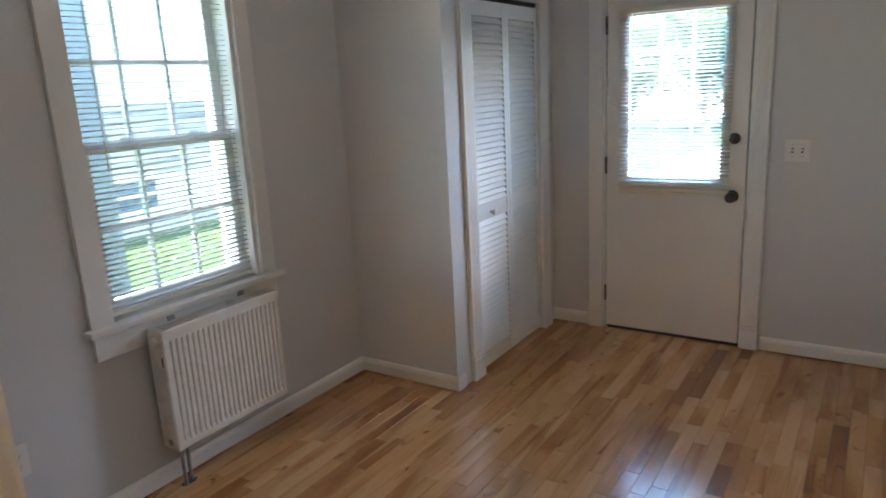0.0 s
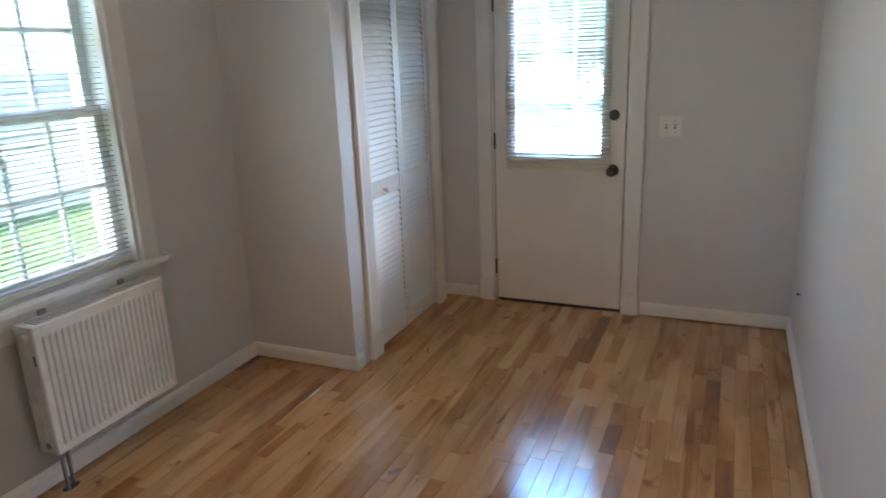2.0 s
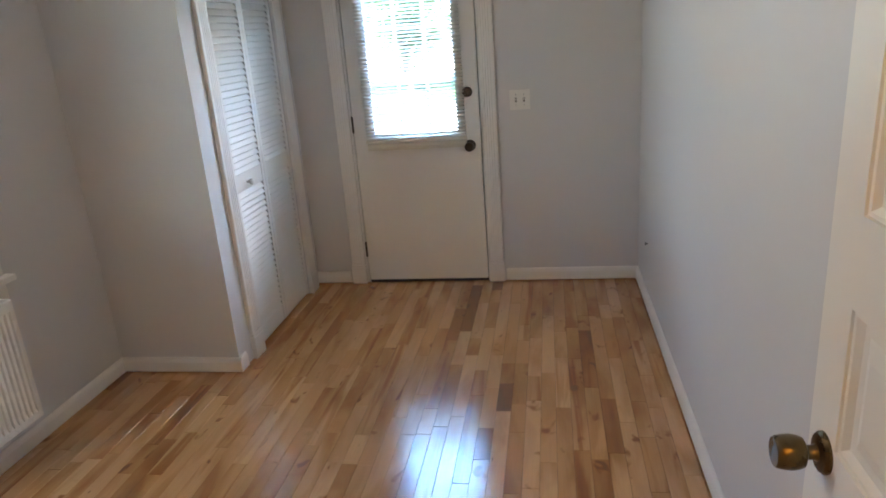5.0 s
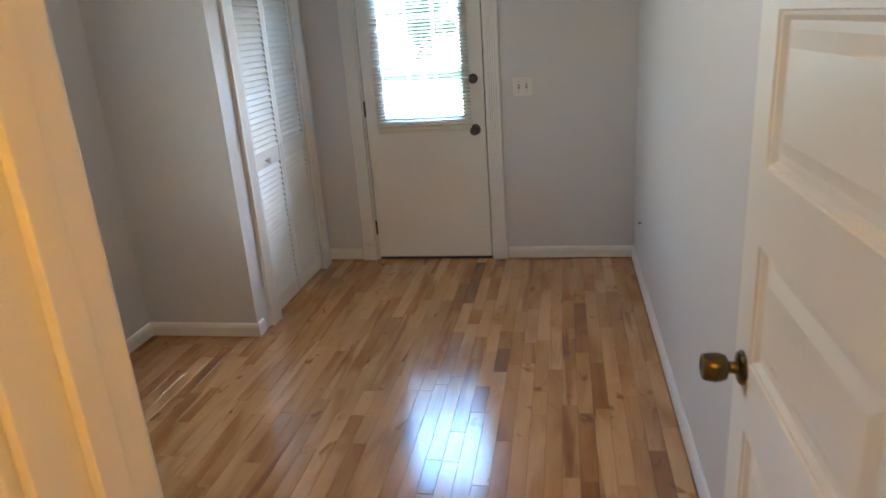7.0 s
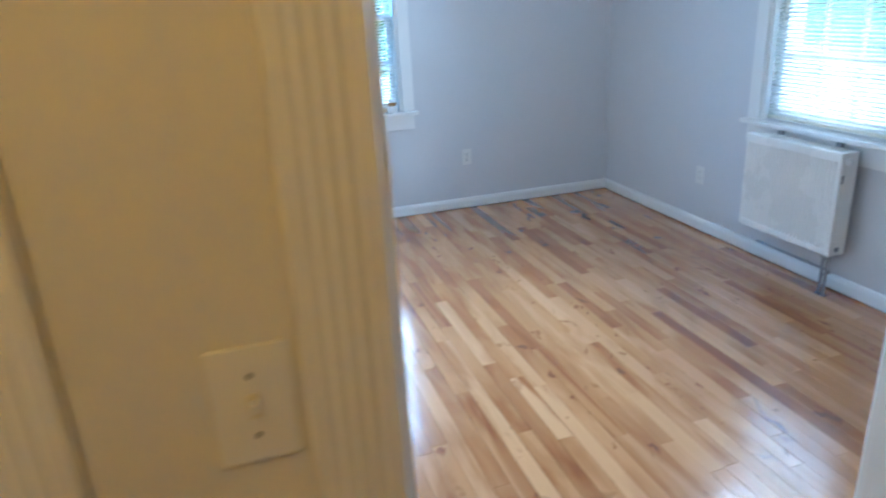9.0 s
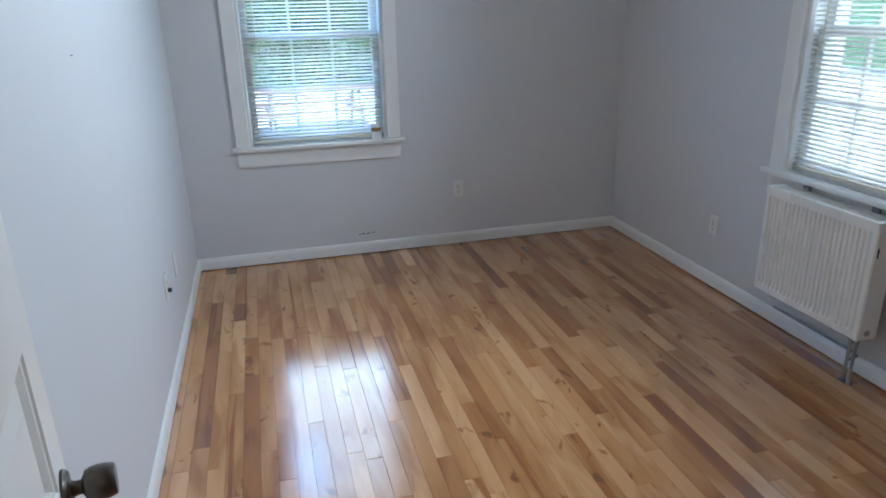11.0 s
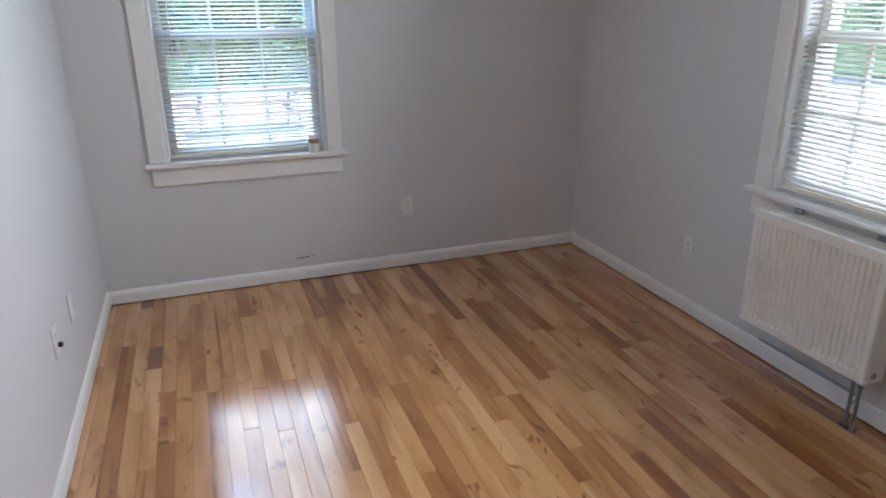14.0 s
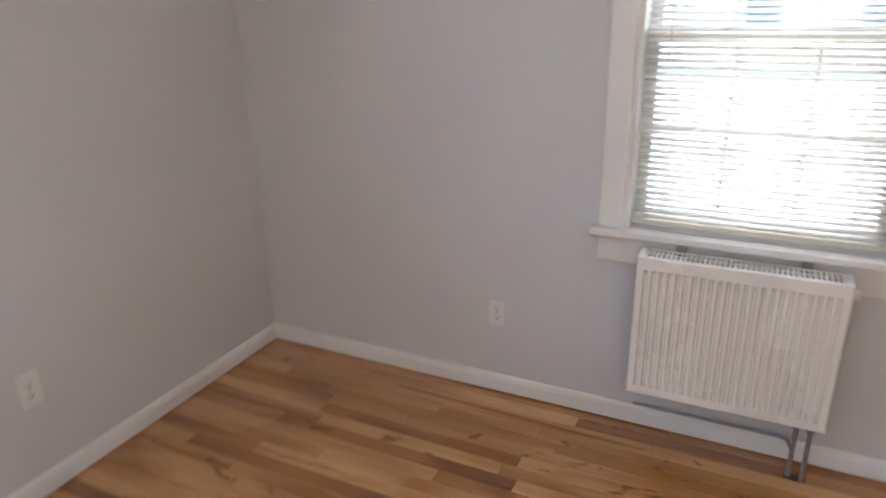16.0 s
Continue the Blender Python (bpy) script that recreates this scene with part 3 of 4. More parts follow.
def panel_door(name, m, w, h, label, metal, knob_label):
    """Five-panel door; local x from hinge to latch, y through it (0 to 0.035), knobs on both faces."""
    e = thing(name, m, label, "door", kind="structure")
    t, st = 0.035, 0.095
    tops = [(0.13, 0.355), (0.49, 0.725), (0.865, 1.10), (1.235, 1.488), (1.61, 1.86)]
    zs = [0.0] + [z for pr in tops for z in pr] + [h]
    bm = bmesh.new()
    box(bm, 0, st, 0, t, 0, h)
    box(bm, w - st, w, 0, t, 0, h)
    for a, b_ in zip(zs[0::2], zs[1::2]):
        box(bm, st, w - st, 0, t, a, b_)
    bmesh.ops.remove_doubles(bm, verts=bm.verts, dist=0.0002)
    part("stiles_and_rails", bm, M_DOOR, e)
    for z0, z1 in tops:
        bm = bmesh.new()
        for y, s in ((0, 1), (t, -1)):
            r = [(st, w - st, z0, z1, y)]
            for inset, d in ((0.002, 0.004), (0.008, 0.005), (0.016, 0.014), (0.030, 0.015), (0.056, 0.006)):
                r.append((st + inset, w - st - inset, z0 + inset, z1 - inset, y + s * d))
            rings(bm, r)
        part("panel", bm, M_DOOR, e)
    for y, s in ((0, -1), (t, 1)):
        bm = lathe(bmesh.new(), KNOB, axes((w - 0.062, y, 0.842), (1, 0, 0), (0, 0, 1), (0, s, 0)), 28)
        smooth(part("door_knob", bm, metal, e, knob_label))
    part("latch_plate", boxed(w - 0.0005, w + 0.0015, 0.006, 0.029, 0.815, 0.87), M_BRASS, e, "brass latch plate")
    for z in (0.2, 1.0, 1.8):
        part("hinge", hinge(bmesh.new(), -0.004, t + 0.004, z), M_DOOR, e, "painted-over butt hinge")
    return e


for nm, dr, lb in (("door_frame_2", DR_A, "white casing round the open bedroom doorway"), ("door_frame_3", DR_B, "white casing round the second bedroom doorway")):
    f = door_trim(nm, pose((dr[0] + dr[1]) / 2, F_OUT, 0), dr[1] - dr[0], dr[3], F_IN - F_OUT, lb, plinth=False, both=True, c=0.086)
    hw = (dr[1] - dr[0]) / 2
    bm = bmesh.new()
    box(bm, -hw + 0.018, -hw + 0.029, 0.058, 0.095, 0, dr[3] - 0.018, 0.002)
    box(bm, hw - 0.029, hw - 0.018, 0.058, 0.095, 0, dr[3] - 0.018, 0.002)
    part("stop", bm, M_TRIM, f)
    x = (-hw + 0.018) if dr is DR_A else (hw - 0.0195)
    bm = boxed(x, x + 0.0015, 0.098, 0.128, 0.826, 0.884, 0.0005)
    part("strike_plate", bm, M_STEEL, f, "worn steel strike plate")
    part("strike_hole", boxed(x - 0.0004, x + 0.0019, 0.106, 0.120, 0.842, 0.868), M_DARK, f)

panel_door("door_2", pose(-0.062, -3.648, 0.012, 0, 0, 90.3), 0.693, 2.0, "open off-white five-panel door against the wall", M_BRASS, "round antique brass knob")
panel_door("door_3", pose(0.335, -3.655, 0.012, 0, 0, 100.0), 0.715, 2.0, "open off-white five-panel door swung into the room", M_BRONZE, "round dark bronze knob")


# ---- closet ----
closet_frame = thing("closet_frame", pose(CL_X, (CL_OPEN[0] + CL_OPEN[1]) / 2, 0, 0, 0, 90), "white casing round the louvred closet doors", "door frame", kind="structure")
cw, ch, c = CL_OPEN[1] - CL_OPEN[0], CL_OPEN[3], 0.105
for x, cc in ((-cw / 2 - c, c), (cw / 2, c)):
    part("casing", casing_strip(bmesh.new(), ch - 0.135, axes((x, -0.0005, 0.135), (1, 0, 0), (0, -1, 0), (0, 0, 1)), cc), M_TRIM, closet_frame)
    bm = boxed(x - 0.002, x + cc + 0.002, -0.026, -0.0005, 0, 0.115, 0.003)
    box(bm, x, x + cc, -0.022, -0.0005, 0.115, 0.1345, 0.004)
    part("plinth_block", bm, M_TRIM, closet_frame)
part("head_casing", boxed(-cw / 2 - c, cw / 2 + c, -0.019, -0.0005, ch, ch + 0.10, 0.003), M_TRIM, closet_frame)
part("track", boxed(-cw / 2, cw / 2, 0.012, 0.045, ch - 0.022, ch - 0.001), M_DARK, closet_frame, "dark door track")


def louvre_mesh(w):
    bm = extrude(bmesh.new(), [(-0.022, 0.003), (-0.020, 0.004), (0.020, 0.004), (0.022, 0.003), (0.022, -0.003), (0.020, -0.004), (-0.020, -0.004), (-0.022, -0.003)], w, axes((-w / 2, 0, 0), (0, 1, 0), (0, 0, 1), (1, 0, 0)))
    return mesh_of("louvre", bm, M_TRIM)


bifold = thing("closet_door", pose(CL_X, (CL_OPEN[0] + CL_OPEN[1]) / 2, 0.012, 0, 0, 90), "closed white louvred bifold closet door with knob", "closet door")
pw = cw / 2 - 0.004
lm = louvre_mesh(pw - 0.062)
for s in (-1, 1):
    x0, x1 = (-cw / 2 + 0.003, -0.001) if s < 0 else (0.001, cw / 2 - 0.003)
    y0, y1, hh = 0.006, 0.034, ch - 0.038
    bm = bmesh.new()
    box(bm, x0, x0 + 0.031, y0, y1, 0, hh, 0.002)
    box(bm, x1 - 0.031, x1, y0, y1, 0, hh, 0.002)
    for z0, z1 in ((0, 0.09), (0.815, 0.905), (hh - 0.075, hh)):
        box(bm, x0 + 0.031, x1 - 0.031, y0 + 0.002, y1 - 0.002, z0, z1, 0.002)
    leaf = part("leaf", bm, M_TRIM, bifold)
    for z0, z1 in ((0.09, 0.815), (0.905, hh - 0.075)):
        n = int((z1 - z0) / 0.0305)
        for k in range(n):
            lv = new("louvre", lm)
            lv.parent = leaf
            lv.matrix_basis = pose((x0 + x1) / 2, (y0 + y1) / 2, z0 + (k + 0.5) * (z1 - z0) / n, 53, 0, 0)
    if s < 0:
        bm = lathe(bmesh.new(), [(0.007, 0), (0.007, 0.010), (0.014, 0.018), (0.017, 0.026), (0.013, 0.033), (0.004, 0.036)], axes((x0 + 0.16, y0, 0.852), (1, 0, 0), (0, 0, 1), (0, -1, 0)), 20)
        smooth(part("knob", bm, M_TRIM, leaf, "small round white knob"))


# ---- radiators ----
def radiator(m, w, h, label, depth=0.10):
    """Panel radiator; local x along it, y from the wall towards the room is negative, origin at its bottom back middle."""
    e = thing("radiator", m, label, "radiator", group="panel radiators")
    f = -depth
    n = int(w / 0.0258)
    xs, ds = [], []
    x0 = -w / 2 + 0.018
    step = (w - 0.036) / n
    for k in range(n):
        for u, dd in ((0.0, 0.0), (0.22, 0.0), (0.36, 1.0), (0.64, 1.0), (0.78, 0.0)):
            xs.append(x0 + (k + u) * step)
            ds.append(dd)
    xs, ds = [-w / 2, -w / 2 + 0.004] + xs + [w / 2 - 0.018, w / 2 - 0.004, w / 2], [0.6, 0] + ds + [0, 0, 0.6]
    zs = [(0, 0), (0.004, 0), (0.032, 0), (0.046, 1), (h - 0.056, 1), (h - 0.042, 0), (h - 0.003, 0), (h, 0)]
    bm = bmesh.new()
    grid = []
    for z, amp in zs:
        lip = 0.004 if z in (0, h) else 0.0
        grid.append([bm.verts.new((x, f + 0.009 * dd * (amp if 0.0 < dd and abs(x) < w / 2 - 0.01 else 1.0) + lip, z)) for x, dd in zip(xs, ds)])
    for a, b_ in zip(grid, grid[1:]):
        for i in range(len(xs) - 1):
            bm.faces.new((a[i], a[i + 1], b_[i + 1], b_[i]))
    bm.normal_update()
    bmesh.ops.solidify(bm, geom=bm.faces[:], thickness=0.004)
    smooth(part("front_panel", bm, M_RAD, e), 25)
    part("back_panel", boxed(-w / 2 + 0.006, w / 2 - 0.006, -0.022, -0.010, 0.012, h - 0.012, 0.004), M_RAD, e)
    # one plain block for the convector; its near-black colour is the shade inside
    part("convector_shade", boxed(-w / 2 + 0.03, w / 2 - 0.03, f + 0.020, -0.024, 0.03, h - 0.04), M_DARK, e, "near-black block for the convector and the shade inside")
    for s in (-1, 1):
        a, b_ = sorted((s * w / 2, s * (w / 2 - 0.002)))
        part("side_cover", boxed(a, b_, f + 0.006, -0.004, 0.004, h - 0.001, 0.0008), M_RAD, e)
    bm = bmesh.new()
    box(bm, -w / 2 + 0.003, w / 2 - 0.003, f + 0.006, f + 0.018, h - 0.006, h - 0.001)
    box(bm, -w / 2 + 0.003, w / 2 - 0.003, -0.014, -0.004, h - 0.006, h - 0.001)
    box(bm, -w / 2 + 0.003, -w / 2 + 0.028, f + 0.018, -0.014, h - 0.006, h - 0.001)
    box(bm, w / 2 - 0.028, w / 2 - 0.003, f + 0.018, -0.014, h - 0.006, h - 0.001)
    k = int((w - 0.056) / 0.0145)
    for i in range(k + 1):
        x = -w / 2 + 0.028 + (w - 0.056) * i / k
        box(bm, x - 0.0032, x + 0.0032, f + 0.018, -0.014, h - 0.005, h - 0.001)
    part("top_grille", bm, M_RAD, e, "slotted top grille")
    return e


def radiator_fittings(e, w, h, s, depth=0.10):
    """Valve cap, plug, marks and feed pipes at the end of sign s; brackets at the top."""
    f = -depth
    bm = lathe(bmesh.new(), [(0.015, 0), (0.017, 0.004), (0.017, 0.018), (0.012, 0.022), (0.004, 0.023)], axes((s * w / 2, f + 0.038, h - 0.042), (0, 1, 0), (0, 0, 1), (s, 0, 0)), 20)
    smooth(part("valve_cap", bm, M_PLASTIC, e, "round white valve cap"))
    bm = lathe(bmesh.new(), [(0.013, 0), (0.013, 0.003), (0.009, 0.004), (0.006, 0.001)], axes((s * w / 2, f + 0.045, 0.034), (0, 1, 0), (0, 0, 1), (s, 0, 0)), 18)
    part("drain_plug", bm, M_STEEL, e, "dark drain plug")
    a, b_ = sorted((s * (w / 2), s * (w / 2 + 0.001)))
    part("side_slot", boxed(a, b_, f + 0.014, f + 0.022, h - 0.145, h - 0.105), M_DARK, e)
    for x in (-w * 0.30, w * 0.30):
        bm = boxed(x - 0.016, x + 0.016, -0.001, 0.018, h - 0.03, h + 0.018, 0.002)
        part("bracket", bm, M_STEEL, e, "grey steel wall bracket")


def pipe(bm, pts, r):
    prev = None
    for i, p in enumerate(pts):
        p = Vector(p)
        d = (Vector(pts[min(i + 1, len(pts) - 1)]) - Vector(pts[max(i - 1, 0)])).normalized()
        m = d.to_track_quat("Z", "Y").to_matrix().to_4x4()
        m.translation = p
        ring = [bm.verts.new(m @ Vector((r * math.cos(a * math.pi / 6), r * math.sin(a * math.pi / 6), 0))) for a in range(12)]
        if prev:
            for i2 in range(12):
                bm.faces.new((prev[i2], prev[(i2 + 1) % 12], ring[(i2 + 1) % 12], ring[i2]))
        prev = ring
    return bm


def feed_pipes(e, xs, z_floor, ys, r=0.0075):
    for x, y in zip(xs, ys):
        bm = pipe(bmesh.new(), [(x, y, 0.02), (x, y, -0.03), (x, y, z_floor + 0.02), (x, y, z_floor - 0.004)], r)
        lathe(bm, [(0.012, -0.03), (0.013, -0.025), (0.013, -0.004), (0.010, 0.0)], pose(x, y, 0), 12)
        smooth(part("feed_pipe", bm, M_STEEL, e, "thin grey feed pipe"))
    part("pipe_hole", lathe(bmesh.new(), [(0.033, z_floor + 0.0005), (0.033, z_floor + 0.0015)], pose((xs[0] + xs[1]) / 2, (ys[0] + ys[1]) / 2, 0) @ Matrix.Diagonal((1.1, 0.55, 1, 1)), 16), M_DARK, e, "dark cut-out in the floor")


RA_Z, RB_Z = 0.173, 0.221
ra = radiator(pose(A_L + 0.022, -2.186, RA_Z, 0, 0, 90), 0.592, 0.503, "white ribbed panel radiator hung below the window")
radiator_fittings(ra, 0.592, 0.503, -1)
feed_pipes(ra, (-0.262, -0.222), -RA_Z, (-0.062, -0.040))
rb = radiator(pose(B_R - 0.050, -1.740, RB_Z, 0, 0, -90), 0.618, 0.508, "cream ribbed panel radiator hung below the bright window")
radiator_fittings(rb, 0.618, 0.508, 1)
feed_pipes(rb, (0.275, 0.235), -RB_Z, (-0.060, -0.045))
smooth(part("branch_pipe", pipe(bmesh.new(), [(-0.300, 0.034, 0.095 - RB_Z), (0.0, 0.034, 0.093 - RB_Z), (0.195, 0.034, 0.092 - RB_Z), (0.222, 0.020, 0.092 - RB_Z), (0.235, -0.038, 0.092 - RB_Z)], 0.006), M_STEEL, rb, "thin grey pipe along the baseboard"))


# ---- wall plates ----
def plate(name, m, w, h, label, category, inserts, group=""):
    """Cover plate; local x along the wall, y outward from the room, z up, origin at its middle on the wall."""
    e = thing(name, m, label, category, group)
    bm = boxed(-w / 2, w / 2, -0.006, -0.0005, -h / 2, h / 2, 0.0025)
    part("cover_plate", bm, M_PLASTIC, e)
    inserts(e)
    return e


def duplex(e):
    for z in (-0.0195, 0.0195):
        bm = boxed(-0.0165, 0.0165, -0.0078, -0.006, z - 0.014, z + 0.014, 0.0008)
        r = part("receptacle", bm, M_PLASTIC, e)
        bm = bmesh.new()
        for x in (-0.0065, 0.0065):
            box(bm, x - 0.0012, x + 0.0012, -0.0082, -0.0078, z - 0.002, z + 0.007)
        box(bm, -0.0025, 0.0025, -0.0082, -0.0078, z - 0.010, z - 0.0055)
        part("slot", bm, M_DARK, r, "dark socket slots")
    part("screw", lathe(bmesh.new(), [(0.003, 0), (0.003, 0.001)], axes((0, -0.006, 0), (1, 0, 0), (0, 0, 1), (0, -1, 0)), 10), M_STEEL, e)


def toggles(xs, slot):
    def put(e):
        for x in xs:
            bm = boxed(x - 0.0055, x + 0.0055, -0.0068, -0.006, -0.0125, 0.0125)
            part("toggle_slot", bm, slot, e)
            bm = boxed(x - 0.004, x + 0.004, -0.018, -0.0069, -0.002, 0.007, 0.0015)
            part("toggle", bm, M_PLASTIC, e, "ivory toggle lever")
            for z in (-0.030, 0.030):
                part("screw", lathe(bmesh.new(), [(0.003, 0), (0.003, 0.001)], axes((x, -0.006, z), (1, 0, 0), (0, 0, 1), (0, -1, 0)), 10), M_STEEL, e)
    return put


plate("light_switch", pose(-0.678, A_B, 1.113), 0.118, 0.114, "ivory double light switch beside the back door", "light switch", toggles((-0.023, 0.023), M_BRONZE))
plate("light_switch", pose(0.174, F_OUT, 1.148), 0.070, 0.116, "single light switch between the two doorways", "light switch", toggles((0.0,), M_RAIL))
plate("wall_outlet", pose(A_L, -2.996, 0.372, 0, 0, 90), 0.070, 0.116, "white duplex outlet on the wall by the radiator", "outlet", duplex)
plate("wall_outlet", pose(1.800, B_B, 0.388), 0.072, 0.116, "white duplex outlet on the wall under daylight", "outlet", duplex)
plate("wall_outlet", pose(B_R, -0.890, 0.356, 0, 0, -90), 0.068, 0.110, "white duplex outlet beside the radiator wall", "outlet", duplex)
plate("wall_outlet", pose(B_L, -1.035, 0.415, 0, 0, 90), 0.072, 0.116, "white outlet with a black cap near the corner", "outlet", duplex)
plate("wall_outlet", pose(B_L, -0.690, 0.400, 0, 0, 90), 0.070, 0.114, "blank white plate near the room corner", "wall plate", lambda e: None)

# ---- small things ----
jar = thing("jar", pose(1.262, B_B - 0.022, WIN_1[2] - 0.001), "small white jar with a brown and gold band on the stool", "jar")
smooth(part("body", lathe(bmesh.new(), [(0.027, 0.0), (0.030, 0.003), (0.030, 0.076), (0.026, 0.079), (0.022, 0.080)], None, 24), M_JAR, jar))
smooth(part("label_band", lathe(bmesh.new(), [(0.0302, 0.052), (0.0304, 0.053), (0.0304, 0.074), (0.0302, 0.075)], None, 24), M_LABEL, jar, "yellow paper band"))
smooth(part("lid", lathe(bmesh.new(), [(0.024, 0.080), (0.0285, 0.081), (0.0285, 0.096), (0.027, 0.099), (0.004, 0.100)], None, 24), M_JAR, jar, "white screw lid"))
for x, y, z, s_, k in ((A_R, -0.378, 0.342, -1, 1.0), (B_L, -1.863, 1.442, 1, 0.32)):
    hook = thing("wall_nail", pose(x, y, z), "small dark nail sticking out of the wall", "nail")
    smooth(part("shank", lathe(bmesh.new(), [(0.0035 * k, -0.004), (0.0035 * k, 0.010 * k), (0.008 * k, 0.011 * k), (0.008 * k, 0.014 * k), (0.003 * k, 0.015 * k)], axes((0, 0, 0), (0, 1, 0), (0, 0, 1), (s_, 0, 0)), 12), M_BLACK, hook))
cap = thing("socket_cap", pose(B_L, -1.020, 0.392, 0, 0, 90), "black plastic cap plugged in the outlet", "socket cap")
smooth(part("body", lathe(bmesh.new(), [(0.010, 0.0078), (0.010, 0.018), (0.007, 0.022), (0.002, 0.0225)], axes((0, 0, 0), (1, 0, 0), (0, 0, 1), (0, -1, 0)), 16), M_BLACK, cap))
rng = random.Random(4)
bm = bmesh.new()
for k in range(5):
    x = 1.115 + k * 0.021 + rng.uniform(-0.004, 0.004)
    z = 0.134 + 0.0008 * k + rng.uniform(-0.002, 0.002)
    box(bm, x, x + rng.uniform(0.012, 0.021), B_B - 0.0012, B_B - 0.0004, z, z + rng.uniform(0.004, 0.007))
tagged(new("wall_scuff", mesh_of("wall_scuff", bm, M_BLACK)), "short black scuff on the wall above the baseboard", "scuff mark")

# ---- floors ----
STRIP = 0.0618
PLANKS = {}


def plank_mesh(n):
    if n not in PLANKS:
        bm = bmesh.new()
        w, l, c = STRIP / 2 - 0.0004, n / 2 - 0.0008, 0.0006
        lo = [bm.verts.new((x, y, -0.018)) for x, y in ((-w, -l), (w, -l), (w, l), (-w, l))]
        mi = [bm.verts.new((x, y, -c)) for x, y in ((-w, -l), (w, -l), (w, l), (-w, l))]
        hi = [bm.verts.new((x, y, 0)) for x, y in ((-w + c, -l + c), (w - c, -l + c), (w - c, l - c), (-w + c, l - c))]
        for a, b_ in ((lo, mi), (mi, hi)):
            for i in range(4):
                bm.faces.new((a[i], a[(i + 1) % 4], b_[(i + 1) % 4], b_[i]))
        bm.faces.new(hi)
        PLANKS[n] = mesh_of("plank", bm, M_WOOD)
    return PLANKS[n]


def strip_floor(name, x0, x1, y0, y1, near, origin, seed, label, mean=0.5, lowest=0.19, longest=1.25):
    """Strip floor, strips along y; those whose middle lies in 'near' (x0, x1, y0, y1) are single planks."""
    fl = tagged(new(name, mesh_of(name, boxed(x0, x1, y0, y1, -0.15, -0.019), M_SUB)), label, "floor", kind="structure")
    rng = random.Random(seed)
    verts, faces, made = [], [], 0
    k = math.floor((x0 - origin) / STRIP)
    while origin + k * STRIP < x1:
        a, b_ = max(x0, origin + k * STRIP), min(x1, origin + (k + 1) * STRIP)
        whole = b_ - a > STRIP * 0.995
        y = y0 - rng.uniform(0, 0.5)
        while y < y1:
            n = round(min(longest, max(lowest, rng.gauss(mean, 0.26))), 2)
            s, t = max(y, y0), (y1 if y + n > y1 - 0.06 else y + n)
            if t - s > 0.01:
                xm, ym = (a + b_) / 2, (s + t) / 2
                if whole and near[0] < xm < near[1] and near[2] < ym < near[3] and made < 300:
                    o = new("plank", plank_mesh(round(t - s, 3)))
                    o.location = (xm, ym, rng.uniform(-0.0003, 0.0))
                    o.parent = fl
                    made += 1
                else:
                    i = len(verts)
                    g = 0.0004
                    verts += [(a + g, s + 2 * g, -0.018), (b_ - g, s + 2 * g, -0.018), (b_ - g, t - 2 * g, -0.018), (a + g, t - 2 * g, -0.018), (a + g, s + 2 * g, 0), (b_ - g, s + 2 * g, 0), (b_ - g, t - 2 * g, 0), (a + g, t - 2 * g, 0)]
                    faces += [(i + 4, i + 5, i + 6, i + 7), (i, i + 1, i + 5, i + 4), (i + 1, i + 2, i + 6, i + 5), (i + 2, i + 3, i + 7, i + 6), (i + 3, i, i + 4, i + 7)]
            y = t if t == y1 else y + n
        k += 1
    me = bpy.data.meshes.new("planks")
    me.from_pydata(verts, [], faces)
    me.materials.append(M_WOOD_J)
    rest = new("planks", me)
    rest.parent = fl
    tagged(rest, kind="stuff")
    return fl

# ---- outside ----
GZ = -0.55
tagged(new("ground", mesh_of("ground", boxed(-400, 400, -400, 400, GZ - 1.0, GZ), M_GRASS)), "green lawn with worn patches round the house", "ground", kind="structure")
tagged(new("driveway", mesh_of("driveway", boxed(4.2, 18.9, -40, 0.89, GZ + 0.001, GZ + 0.02), M_ASPHALT)), "pale concrete driveway beside the house", "driveway", kind="structure")
tagged(new("yard", mesh_of("yard", boxed(-4.5, 18.9, 0.9, 16.0, GZ + 0.001, GZ + 0.018), M_YARD)), "pale concrete yard behind the house", "yard", kind="structure")
tagged(new("step", mesh_of("step", boxed(-2.1, -0.5, A_B + OUT + 0.002, 0.9, GZ, -0.17, 0.01), M_ASPHALT)), "concrete step below the back door", "step", kind="structure")


def clapboards(e, x0, x1, y, z0, z1, openings, material):
    """Lapped siding boards facing local -y, one mesh a board."""
    z = z0
    while z < z1 - 0.01:
        runs = [(x0, x1)]
        for a, b_, c0, c1 in openings:
            if c0 < z + 0.08 < c1:
                runs = [r for p, q in runs for r in ((p, a), (b_, q)) if r[1] - r[0] > 0.02]
        bm = bmesh.new()
        for p, q in runs:
            extrude(bm, [(0, 0), (-0.018, 0), (-0.004, 0.165), (0, 0.165)], q - p, axes((p, y, z), (0, 1, 0), (0, 0, 1), (1, 0, 0)))
        part("siding_board", bm, material, e)
        z += 0.16


